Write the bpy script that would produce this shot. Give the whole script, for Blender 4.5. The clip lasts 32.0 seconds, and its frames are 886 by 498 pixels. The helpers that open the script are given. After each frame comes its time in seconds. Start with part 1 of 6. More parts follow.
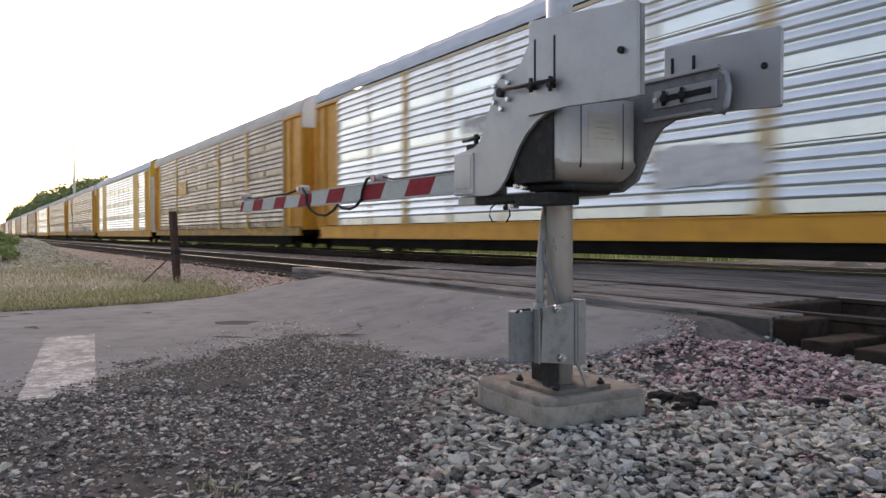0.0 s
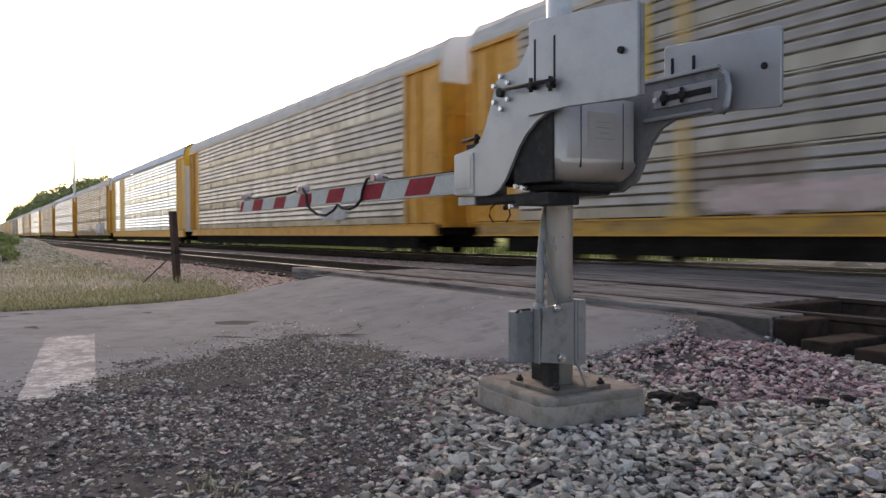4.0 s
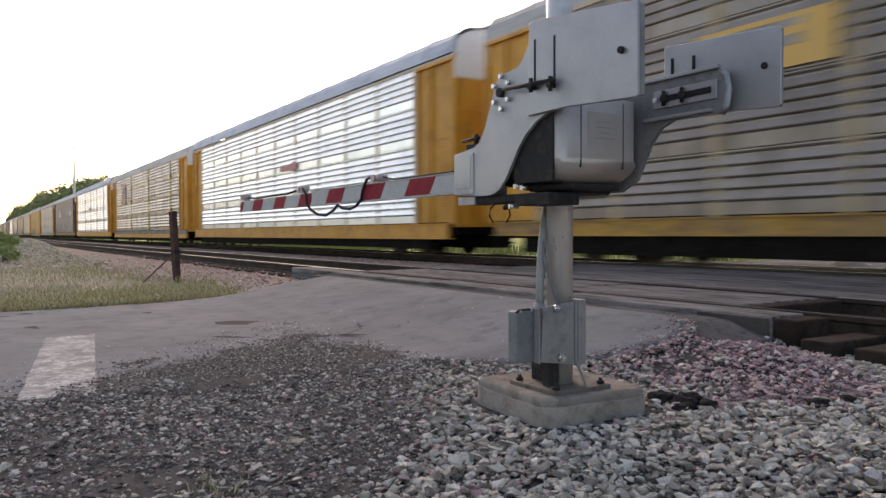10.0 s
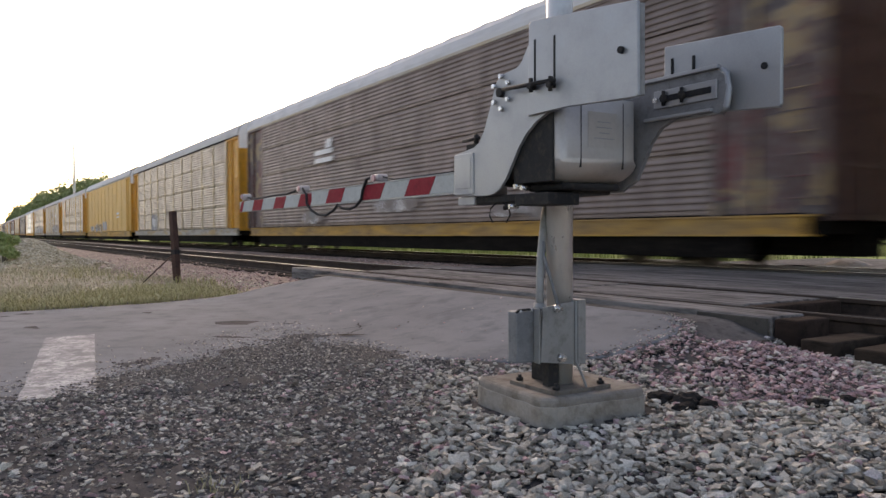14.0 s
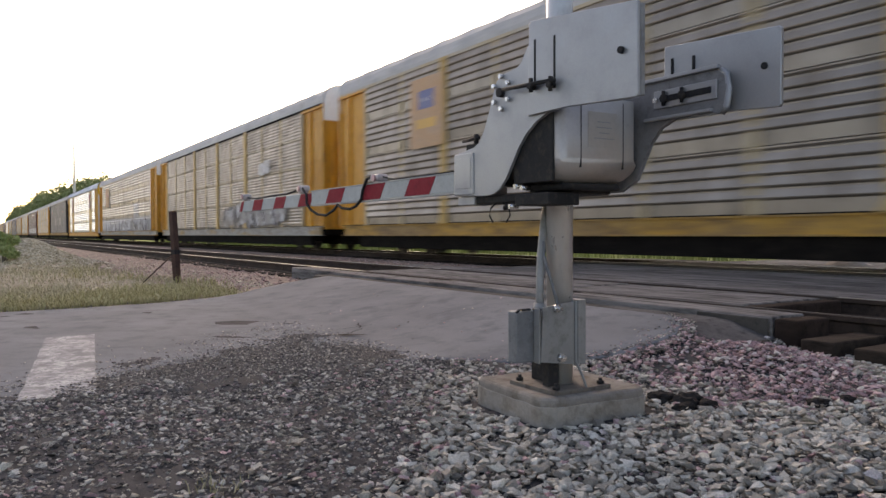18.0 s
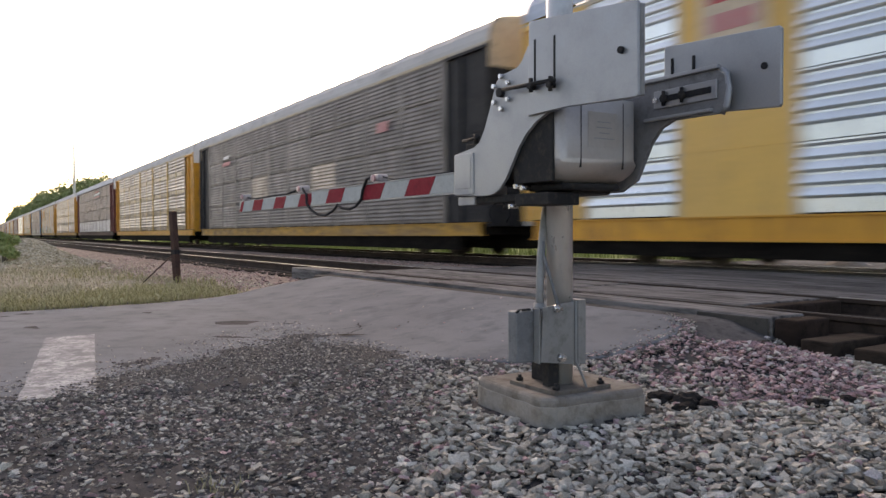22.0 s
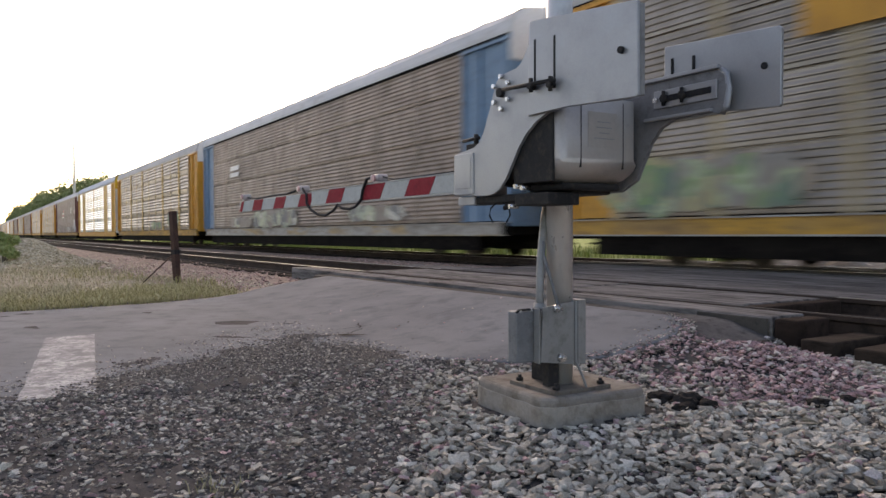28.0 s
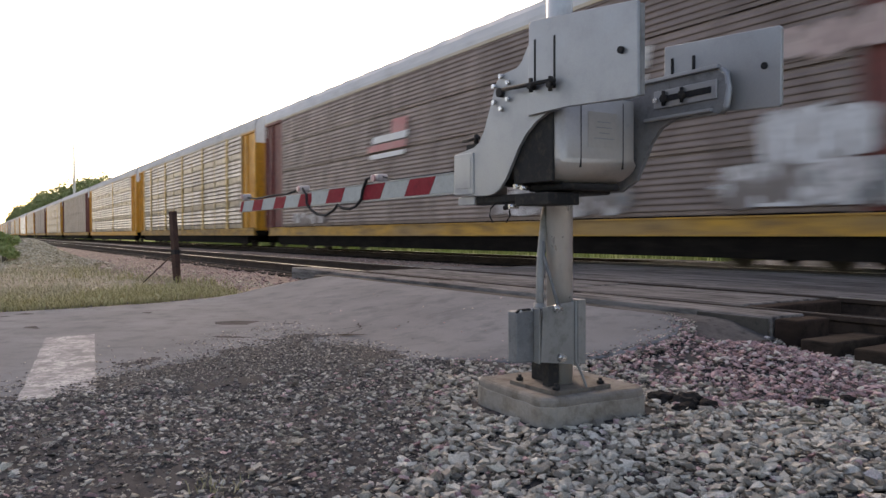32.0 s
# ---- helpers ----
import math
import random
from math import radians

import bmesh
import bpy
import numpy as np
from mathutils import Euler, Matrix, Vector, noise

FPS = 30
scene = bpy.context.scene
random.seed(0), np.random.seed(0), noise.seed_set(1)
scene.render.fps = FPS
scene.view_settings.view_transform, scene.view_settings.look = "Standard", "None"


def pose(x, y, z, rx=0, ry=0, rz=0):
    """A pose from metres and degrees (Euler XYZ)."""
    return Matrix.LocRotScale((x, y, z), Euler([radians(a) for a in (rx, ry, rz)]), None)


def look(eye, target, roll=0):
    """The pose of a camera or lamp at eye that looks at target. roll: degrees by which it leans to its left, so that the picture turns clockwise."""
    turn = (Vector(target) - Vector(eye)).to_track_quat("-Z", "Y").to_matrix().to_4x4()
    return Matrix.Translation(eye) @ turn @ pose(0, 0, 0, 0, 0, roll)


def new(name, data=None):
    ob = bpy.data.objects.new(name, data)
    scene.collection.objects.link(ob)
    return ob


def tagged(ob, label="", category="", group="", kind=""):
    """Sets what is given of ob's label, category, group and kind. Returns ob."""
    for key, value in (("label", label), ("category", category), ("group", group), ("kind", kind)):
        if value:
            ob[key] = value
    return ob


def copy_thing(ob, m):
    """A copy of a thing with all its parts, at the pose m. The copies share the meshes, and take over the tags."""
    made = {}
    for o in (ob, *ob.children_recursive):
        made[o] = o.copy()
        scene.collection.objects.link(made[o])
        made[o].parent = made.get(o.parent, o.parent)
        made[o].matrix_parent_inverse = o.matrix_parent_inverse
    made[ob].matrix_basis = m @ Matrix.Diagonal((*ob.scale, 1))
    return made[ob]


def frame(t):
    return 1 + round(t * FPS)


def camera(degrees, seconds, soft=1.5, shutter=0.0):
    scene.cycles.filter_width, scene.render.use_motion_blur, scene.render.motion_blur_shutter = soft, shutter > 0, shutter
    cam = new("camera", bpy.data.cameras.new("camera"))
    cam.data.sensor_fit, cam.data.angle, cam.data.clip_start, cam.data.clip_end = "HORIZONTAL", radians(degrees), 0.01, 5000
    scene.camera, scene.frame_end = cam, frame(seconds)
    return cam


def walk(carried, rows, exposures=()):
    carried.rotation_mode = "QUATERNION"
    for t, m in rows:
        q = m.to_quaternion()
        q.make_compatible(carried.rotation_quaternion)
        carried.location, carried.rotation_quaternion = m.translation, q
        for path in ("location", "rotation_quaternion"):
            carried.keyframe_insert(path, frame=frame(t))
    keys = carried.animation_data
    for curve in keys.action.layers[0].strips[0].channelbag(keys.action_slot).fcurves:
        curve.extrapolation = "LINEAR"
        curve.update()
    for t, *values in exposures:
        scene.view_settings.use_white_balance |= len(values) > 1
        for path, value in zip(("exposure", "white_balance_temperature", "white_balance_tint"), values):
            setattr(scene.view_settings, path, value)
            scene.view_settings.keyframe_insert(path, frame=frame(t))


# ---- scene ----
from math import sin, cos, tan, pi, sqrt, floor

# ---------------------------------------------------------------- camera
EYE = (0.0, 0.0, 0.86)
cam = camera(60.55, 32.0, 1.5, 0.5)
STAND = pose(*EYE, 88.83, 0, 58.28) @ pose(0, 0, 0, 0, 0, -0.19)
walk(cam, [(0.0, STAND), (32.0, STAND)], [(0.0, 1.17, 8500, 19), (32.0, 1.17, 8500, 19)])

# ---------------------------------------------------------------- light
SUN_ELEV, SUN_SIDE = 28.0, -22.0        # degrees over the horizon; the veiled evening sun stands behind the train, 22 degrees off the track
world = bpy.data.worlds.new("sky")
scene.world = world
world.use_nodes = True
wn = world.node_tree
sky = wn.nodes.new("ShaderNodeTexSky")
sky.sky_type = "NISHITA"
sky.sun_disc = False
sky.sun_elevation = radians(SUN_ELEV)
sky.sun_rotation = radians(-90 - SUN_SIDE)
sky.air_density, sky.dust_density, sky.ozone_density = 0.8, 1.2, 0.6
wn.nodes["Background"].inputs["Strength"].default_value = 0.15
wn.links.new(sky.outputs[0], wn.nodes["Background"].inputs[0])

sun_data = bpy.data.lights.new("sun", "SUN")
sun_data.energy, sun_data.angle, sun_data.color = 0.3, radians(18), (1.0, 0.88, 0.76)
sun = new("sun", sun_data)
_a, _e = radians(SUN_SIDE), radians(SUN_ELEV)
to_sun = Vector((-cos(_a) * cos(_e), -sin(_a) * cos(_e), sin(_e)))
sun.matrix_world = look((0, 0, 60), Vector((0, 0, 60)) - to_sun)


# ---------------------------------------------------------------- materials
def mat_base(name):
    m = bpy.data.materials.new(name)
    m.use_nodes = True
    nt = m.node_tree
    return m, nt, nt.nodes["Principled BSDF"]


def coords(nt, vary=True, scale=(1, 1, 1)):
    """Object coordinates, shifted by the object's random number so that alike pieces differ."""
    tc = nt.nodes.new("ShaderNodeTexCoord")
    mp = nt.nodes.new("ShaderNodeMapping")
    mp.inputs["Scale"].default_value = scale
    if vary:
        oi = nt.nodes.new("ShaderNodeObjectInfo")
        ad = nt.nodes.new("ShaderNodeVectorMath")
        ad.operation = "MULTIPLY_ADD"
        ad.inputs[1].default_value = (53.0, 37.0, 71.0)
        nt.links.new(oi.outputs["Random"], ad.inputs[0])
        nt.links.new(tc.outputs["Object"], ad.inputs[2])
        nt.links.new(ad.outputs[0], mp.inputs["Vector"])
    else:
        nt.links.new(tc.outputs["Object"], mp.inputs["Vector"])
    return mp.outputs[0]


def noise_node(nt, vec, scale, detail=4.0, rough=0.55):
    n = nt.nodes.new("ShaderNodeTexNoise")
    n.inputs["Scale"].default_value = scale
    n.inputs["Detail"].default_value = detail
    n.inputs["Roughness"].default_value = rough
    nt.links.new(vec, n.inputs["Vector"])
    return n.outputs["Fac"]


def ramp(nt, fac, a, b, ca=(0, 0, 0), cb=(1, 1, 1)):
    r = nt.nodes.new("ShaderNodeValToRGB")
    r.color_ramp.elements[0].position, r.color_ramp.elements[1].position = a, b
    r.color_ramp.elements[0].color, r.color_ramp.elements[1].color = (*ca, 1), (*cb, 1)
    nt.links.new(fac, r.inputs[0])
    return r.outputs[0]


def mix(nt, fac, a, b, mode="MIX"):
    m = nt.nodes.new("ShaderNodeMix")
    m.data_type, m.blend_type = "RGBA", mode
    for sock, v in ((m.inputs[0], fac), (m.inputs[6], a), (m.inputs[7], b)):
        if isinstance(v, (int, float)):
            sock.default_value = v
        elif isinstance(v, tuple):
            sock.default_value = (*v, 1)
        else:
            nt.links.new(v, sock)
    return m.outputs[2]


def bump(nt, bsdf, height, strength, dist=0.01):
    b = nt.nodes.new("ShaderNodeBump")
    b.inputs["Strength"].default_value, b.inputs["Distance"].default_value = strength, dist
    nt.links.new(height, b.inputs["Height"])
    nt.links.new(b.outputs[0], bsdf.inputs["Normal"])


def surface(name, base, worn, dirt, rough=0.6, metal=0.0, scale=1.5, stretch=(1, 1, 1), dirt_at=(0.52, 0.72),
            worn_at=(0.4, 0.65), grain=40.0, relief=0.15, vary=True, tint=0.0, spec=0.5, speck=0.35):
    """A weathered surface: two colours mixed at large scale, dirt over them, grain in colour and relief."""
    m, nt, bs = mat_base(name)
    v = coords(nt, vary, stretch)
    big = noise_node(nt, v, scale, 5.0, 0.6)
    mid = noise_node(nt, v, scale * 4.3, 5.0, 0.65)
    fine = noise_node(nt, v, grain, 3.0, 0.6)
    c = mix(nt, ramp(nt, big, *worn_at), base, worn)
    c = mix(nt, ramp(nt, mid, *dirt_at), c, dirt)
    c = mix(nt, speck, c, ramp(nt, fine, 0.25, 0.75, (0.45, 0.45, 0.45), (1.0, 1.0, 1.0)), "MULTIPLY")
    if tint:
        oi = nt.nodes.new("ShaderNodeObjectInfo")
        c = mix(nt, tint, c, ramp(nt, oi.outputs["Random"], 0.0, 1.0, (0.55, 0.55, 0.56), (1.25, 1.22, 1.2)), "MULTIPLY")
    nt.links.new(c, bs.inputs["Base Color"])
    rr = ramp(nt, mid, 0.3, 0.75, (rough - 0.12,) * 3, (min(rough + 0.18, 1),) * 3)
    nt.links.new(rr, bs.inputs["Roughness"])
    bs.inputs["Metallic"].default_value = metal
    bs.inputs["Specular IOR Level"].default_value = spec
    bump(nt, bs, fine, relief, 0.004)
    return m


def stones(name, cols, rough=0.85):
    """Crushed stone: each loose piece takes one of the colours."""
    m, nt, bs = mat_base(name)
    geo = nt.nodes.new("ShaderNodeNewGeometry")
    r = nt.nodes.new("ShaderNodeValToRGB")
    r.color_ramp.interpolation = "CONSTANT"
    el = r.color_ramp.elements
    for k, c in enumerate(cols):
        e = el[k] if k < 2 else el.new(k / len(cols))
        e.position, e.color = k / len(cols), (*c, 1)
    nt.links.new(geo.outputs["Random Per Island"], r.inputs[0])
    v = coords(nt, True)
    fine = noise_node(nt, v, 170, 4.0, 0.75)
    c = mix(nt, 0.6, r.outputs[0], ramp(nt, fine, 0.3, 0.7, (0.30, 0.29, 0.28), (1.15, 1.15, 1.15)), "MULTIPLY")
    nt.links.new(c, bs.inputs["Base Color"])
    bs.inputs["Roughness"].default_value = rough
    bs.inputs["Specular IOR Level"].default_value = 0.15
    bump(nt, bs, fine, 0.9, 0.008)
    return m


def stone_single(name, cols, rough=0.85):
    """The same for stones that are objects of their own."""
    m, nt, bs = mat_base(name)
    oi = nt.nodes.new("ShaderNodeObjectInfo")
    r = nt.nodes.new("ShaderNodeValToRGB")
    r.color_ramp.interpolation = "CONSTANT"
    el = r.color_ramp.elements
    for k, c in enumerate(cols):
        e = el[k] if k < 2 else el.new(k / len(cols))
        e.position, e.color = k / len(cols), (*c, 1)
    nt.links.new(oi.outputs["Random"], r.inputs[0])
    fine = noise_node(nt, coords(nt, True), 170, 4.0, 0.75)
    c = mix(nt, 0.6, r.outputs[0], ramp(nt, fine, 0.3, 0.7, (0.30, 0.29, 0.28), (1.15, 1.15, 1.15)), "MULTIPLY")
    nt.links.new(c, bs.inputs["Base Color"])
    bs.inputs["Roughness"].default_value = rough
    bs.inputs["Specular IOR Level"].default_value = 0.15
    bump(nt, bs, fine, 0.9, 0.008)
    return m


def graffiti(name, under, cols, seed):
    """Weathered panel with sprayed blotches of colour and dark outlines."""
    m, nt, bs = mat_base(name)
    tc = nt.nodes.new("ShaderNodeTexCoord")
    oi = nt.nodes.new("ShaderNodeObjectInfo")
    ad = nt.nodes.new("ShaderNodeVectorMath")
    ad.operation = "MULTIPLY_ADD"
    ad.inputs[1].default_value = (31.0 + seed, 17.0, 47.0)
    nt.links.new(oi.outputs["Random"], ad.inputs[0])
    nt.links.new(tc.outputs["Object"], ad.inputs[2])
    v = ad.outputs[0]
    vo = nt.nodes.new("ShaderNodeTexVoronoi")
    vo.inputs["Scale"].default_value = 1.9
    vo.inputs["Randomness"].default_value = 0.9
    wob = nt.nodes.new("ShaderNodeTexNoise")
    wob.inputs["Scale"].default_value = 2.6
    nt.links.new(v, wob.inputs["Vector"])
    wv = nt.nodes.new("ShaderNodeVectorMath")
    wv.operation = "MULTIPLY_ADD"
    wv.inputs[1].default_value = (0.9, 0.9, 0.9)
    nt.links.new(wob.outputs["Color"], wv.inputs[0])
    nt.links.new(v, wv.inputs[2])
    nt.links.new(wv.outputs[0], vo.inputs["Vector"])
    r = nt.nodes.new("ShaderNodeValToRGB")
    r.color_ramp.interpolation = "CONSTANT"
    el = r.color_ramp.elements
    for k, c in enumerate(cols):
        e = el[k] if k < 2 else el.new(k / len(cols))
        e.position, e.color = k / len(cols), (*c, 1)
    sep = nt.nodes.new("ShaderNodeSeparateColor")
    nt.links.new(vo.outputs["Color"], sep.inputs[0])
    nt.links.new(sep.outputs[0], r.inputs[0])
    where = ramp(nt, noise_node(nt, v, 0.9, 2.0), 0.44, 0.5)
    c = mix(nt, where, under, r.outputs[0])
    grime_shade = noise_node(nt, v, 7.0, 5.0, 0.7)
    c = mix(nt, ramp(nt, grime_shade, 0.45, 0.75), c, (0.16, 0.145, 0.13))
    nt.links.new(c, bs.inputs["Base Color"])
    bs.inputs["Roughness"].default_value = 0.6
    return m


M = {}
M["bright"] = surface("galvanised_bright", (0.78, 0.85, 0.86), (0.85, 0.90, 0.91), (0.62, 0.62, 0.60), 0.34, 0.85, 0.9, (1, 1, 0.35), (0.56, 0.80), grain=25, relief=0.05, tint=0.08)
M["medium"] = surface("galvanised_grey", (0.66, 0.67, 0.67), (0.74, 0.74, 0.73), (0.46, 0.44, 0.41), 0.40, 0.75, 0.9, (1, 1, 0.35), (0.52, 0.75), grain=25, relief=0.05, tint=0.12)
M["dull"] = surface("galvanised_weathered", (0.279, 0.248, 0.211), (0.329, 0.293, 0.252), (0.167, 0.133, 0.106), 0.42, 0.8, 1.0, (1, 1, 0.3), (0.48, 0.75), grain=25, relief=0.08, tint=0.3)
M["dull_cool"] = surface("galvanised_cool_grey", (0.297, 0.275, 0.239), (0.351, 0.324, 0.284), (0.184, 0.156, 0.126), 0.40, 0.8, 1.0, (1, 1, 0.3), (0.48, 0.75), grain=25, relief=0.08, tint=0.3)
M["tan"] = surface("galvanised_tan", (0.243, 0.191, 0.155), (0.293, 0.234, 0.192), (0.140, 0.110, 0.086), 0.5, 0.45, 1.0, (1, 1, 0.3), (0.48, 0.75), grain=25, relief=0.08, tint=0.3)
M["dark"] = surface("panel_dark_grey", (0.165, 0.15, 0.142), (0.21, 0.194, 0.182), (0.095, 0.084, 0.077), 0.52, 0.35, 1.0, (1, 1, 0.3), (0.48, 0.75), grain=25, relief=0.08, tint=0.35)
M["brown"] = surface("panel_brown_grey", (0.203, 0.158, 0.141), (0.248, 0.196, 0.176), (0.117, 0.086, 0.075), 0.5, 0.45, 1.0, (1, 1, 0.3), (0.48, 0.75), grain=25, relief=0.08, tint=0.3)
M["yellow"] = surface("yellow_paint_worn", (0.78, 0.36, 0.028), (0.68, 0.31, 0.035), (0.33, 0.15, 0.045), 0.55, 0.0, 1.3, (1, 1, 0.35), (0.50, 0.76), grain=30, relief=0.08, tint=0.3)
M["post_tan"] = surface("post_tan_paint", (0.46, 0.35, 0.19), (0.42, 0.34, 0.22), (0.30, 0.22, 0.13), 0.6, 0.0, 1.6, grain=30, tint=0.35)
M["post_worn"] = surface("post_yellow_worn", (0.62, 0.39, 0.12), (0.55, 0.36, 0.14), (0.36, 0.24, 0.10), 0.6, 0.0, 1.6, grain=30, tint=0.25)
M["pale_row"] = surface("side_sheet_pale", (0.50, 0.49, 0.49), (0.58, 0.57, 0.57), (0.33, 0.30, 0.28), 0.5, 0.3, 1.2, (0.6, 1, 0.5), (0.5, 0.75), grain=25, relief=0.06, tint=0.25)
M["yellow_dirty"] = surface("yellow_paint_rusty", (0.62, 0.32, 0.035), (0.40, 0.235, 0.075), (0.19, 0.11, 0.055), 0.65, 0.0, 0.8, (0.5, 1, 1.5), (0.43, 0.74), (0.44, 0.60), grain=30, relief=0.08, tint=0.3)
M["yellow_pale"] = surface("yellow_paint_faded", (0.86, 0.51, 0.13), (0.80, 0.48, 0.15), (0.60, 0.37, 0.14), 0.6, 0.0, 1.1, (1, 1, 0.4), (0.56, 0.8), grain=30, relief=0.08, tint=0.15)
M["yellow_new"] = surface("yellow_paint_fresh", (0.80, 0.50, 0.02), (0.75, 0.45, 0.03), (0.5, 0.3, 0.05), 0.5, 0.0, 1.3, dirt_at=(0.62, 0.85), relief=0.05)
M["post_faded"] = surface("post_faded_paint", (0.55, 0.50, 0.43), (0.60, 0.47, 0.30), (0.42, 0.36, 0.28), 0.6, 0.1, 1.6, grain=30, tint=0.3)
M["white"] = surface("white_paint_worn", (0.86, 0.85, 0.83), (0.80, 0.79, 0.77), (0.50, 0.46, 0.42), 0.55, 0.0, 1.6, (1, 1, 0.4), (0.58, 0.85), grain=30)
M["cream"] = surface("cream_paint", (0.72, 0.58, 0.42), (0.66, 0.52, 0.38), (0.45, 0.35, 0.25), 0.6, 0.0, 1.6)
M["maroon"] = surface("maroon_paint", (0.22, 0.055, 0.045), (0.18, 0.05, 0.045), (0.10, 0.05, 0.045), 0.6, 0.0, 1.4, tint=0.2)
M["dark_brown"] = surface("dark_brown_paint", (0.075, 0.040, 0.036), (0.10, 0.055, 0.048), (0.045, 0.03, 0.028), 0.6, 0.0, 1.4, spec=0.2)
M["black"] = surface("black_paint", (0.028, 0.028, 0.032), (0.045, 0.044, 0.046), (0.07, 0.065, 0.06), 0.6, 0.0, 1.4, spec=0.15)
M["blue"] = surface("blue_paint_faded", (0.13, 0.25, 0.38), (0.18, 0.30, 0.42), (0.14, 0.17, 0.21), 0.6, 0.0, 1.4)
M["white_sill"] = surface("sill_pale_grey", (0.40, 0.375, 0.335), (0.46, 0.30, 0.12), (0.20, 0.165, 0.13), 0.6, 0.0, 0.9, (0.5, 1, 1.5), (0.45, 0.75), (0.52, 0.64), grain=30)
M["roof"] = surface("roof_galvanised", (0.52, 0.585, 0.67), (0.59, 0.65, 0.72), (0.42, 0.46, 0.53), 0.62, 0.1, 0.7, (0.5, 1, 1), (0.52, 0.76), grain=25, relief=0.05, spec=0.25)
M["roof_grey"] = surface("roof_dull_grey", (0.50, 0.495, 0.485), (0.57, 0.565, 0.55), (0.38, 0.37, 0.355), 0.65, 0.1, 0.7, (0.5, 1, 1), (0.52, 0.76), grain=25, relief=0.05, spec=0.25)
M["roof_pale"] = surface("roof_pale_grey", (0.62, 0.625, 0.63), (0.69, 0.69, 0.69), (0.48, 0.475, 0.47), 0.65, 0.05, 0.7, (0.5, 1, 1), (0.52, 0.76), grain=25, relief=0.05, spec=0.25)
# near black: the shade under the cars is put into this grimy colour
M["grime_shade"] = surface("underframe_grime_shade", (0.009, 0.008, 0.0075), (0.016, 0.014, 0.012), (0.035, 0.028, 0.023), 0.9, 0.0, 2.0, spec=0.03)
M["wheel"] = surface("wheel_steel_dirty", (0.06, 0.05, 0.045), (0.10, 0.085, 0.075), (0.16, 0.13, 0.11), 0.6, 0.4, 3.0)
M["red"] = surface("red_marking", (0.55, 0.05, 0.06), (0.50, 0.08, 0.09), (0.4, 0.2, 0.2), 0.5, 0.0, 4.0)
M["red_faded"] = surface("red_marking_faded", (0.62, 0.22, 0.22), (0.60, 0.30, 0.28), (0.5, 0.3, 0.28), 0.6, 0.0, 4.0)
M["navy"] = surface("navy_marking", (0.10, 0.13, 0.32), (0.14, 0.16, 0.34), (0.2, 0.2, 0.3), 0.5, 0.0, 4.0)
M["orange_plate"] = surface("orange_plate_faded", (0.66, 0.38, 0.20), (0.62, 0.40, 0.25), (0.45, 0.3, 0.2), 0.6, 0.0, 3.0)
M["graf_white"] = graffiti("graffiti_white", (0.33, 0.31, 0.29), [(0.66, 0.66, 0.67), (0.55, 0.56, 0.58), (0.70, 0.70, 0.72), (0.16, 0.16, 0.18)], 0)
M["graf_green"] = graffiti("graffiti_green", (0.26, 0.24, 0.21), [(0.18, 0.30, 0.12), (0.36, 0.44, 0.26), (0.12, 0.20, 0.14), (0.40, 0.36, 0.18)], 5)
M["graf_pale"] = graffiti("graffiti_pale_green", (0.33, 0.28, 0.23), [(0.55, 0.58, 0.40), (0.62, 0.60, 0.52), (0.45, 0.50, 0.38), (0.2, 0.2, 0.2)], 9)
M["graf_maroon"] = graffiti("graffiti_on_maroon", (0.085, 0.04, 0.038), [(0.16, 0.035, 0.035), (0.06, 0.04, 0.045), (0.11, 0.05, 0.05), (0.30, 0.20, 0.10)], 33)
M["graf_yellow"] = graffiti("graffiti_on_yellow", (0.66, 0.40, 0.13), [(0.07, 0.07, 0.075), (0.10, 0.10, 0.11), (0.62, 0.62, 0.62), (0.20, 0.19, 0.19)], 41)
M["spray_white"] = surface("spray_paint_white", (0.62, 0.62, 0.63), (0.72, 0.72, 0.73), (0.40, 0.39, 0.39), 0.6, 0.0, 2.2, dirt_at=(0.5, 0.7), grain=12, relief=0.03)
M["spray_grey"] = surface("spray_paint_grey", (0.42, 0.41, 0.42), (0.50, 0.49, 0.50), (0.28, 0.26, 0.26), 0.6, 0.0, 2.2, dirt_at=(0.5, 0.7), grain=12, relief=0.03)
M["spray_black"] = surface("spray_paint_black", (0.035, 0.035, 0.04), (0.06, 0.058, 0.062), (0.11, 0.10, 0.10), 0.6, 0.0, 2.2, grain=12, relief=0.03, spec=0.2)
M["spray_lime"] = surface("spray_paint_pale_green", (0.50, 0.54, 0.30), (0.56, 0.58, 0.42), (0.36, 0.36, 0.26), 0.6, 0.0, 1.8, grain=12, relief=0.03)
M["spray_blue"] = surface("spray_paint_pale_blue", (0.30, 0.38, 0.44), (0.38, 0.45, 0.50), (0.26, 0.28, 0.30), 0.6, 0.0, 1.8, grain=12, relief=0.03)
M["spray_pink"] = surface("spray_paint_pink", (0.50, 0.36, 0.34), (0.55, 0.43, 0.40), (0.34, 0.26, 0.24), 0.6, 0.0, 1.8, grain=12, relief=0.03)
M["graf_dark"] = graffiti("graffiti_dark", (0.36, 0.34, 0.32), [(0.035, 0.035, 0.04), (0.66, 0.66, 0.66), (0.05, 0.05, 0.055), (0.12, 0.11, 0.13), (0.50, 0.50, 0.51)], 13)
M["graf_brown"] = graffiti("graffiti_on_brown", (0.19, 0.155, 0.145), [(0.62, 0.60, 0.60), (0.17, 0.18, 0.19), (0.30, 0.27, 0.26), (0.50, 0.47, 0.47)], 21)

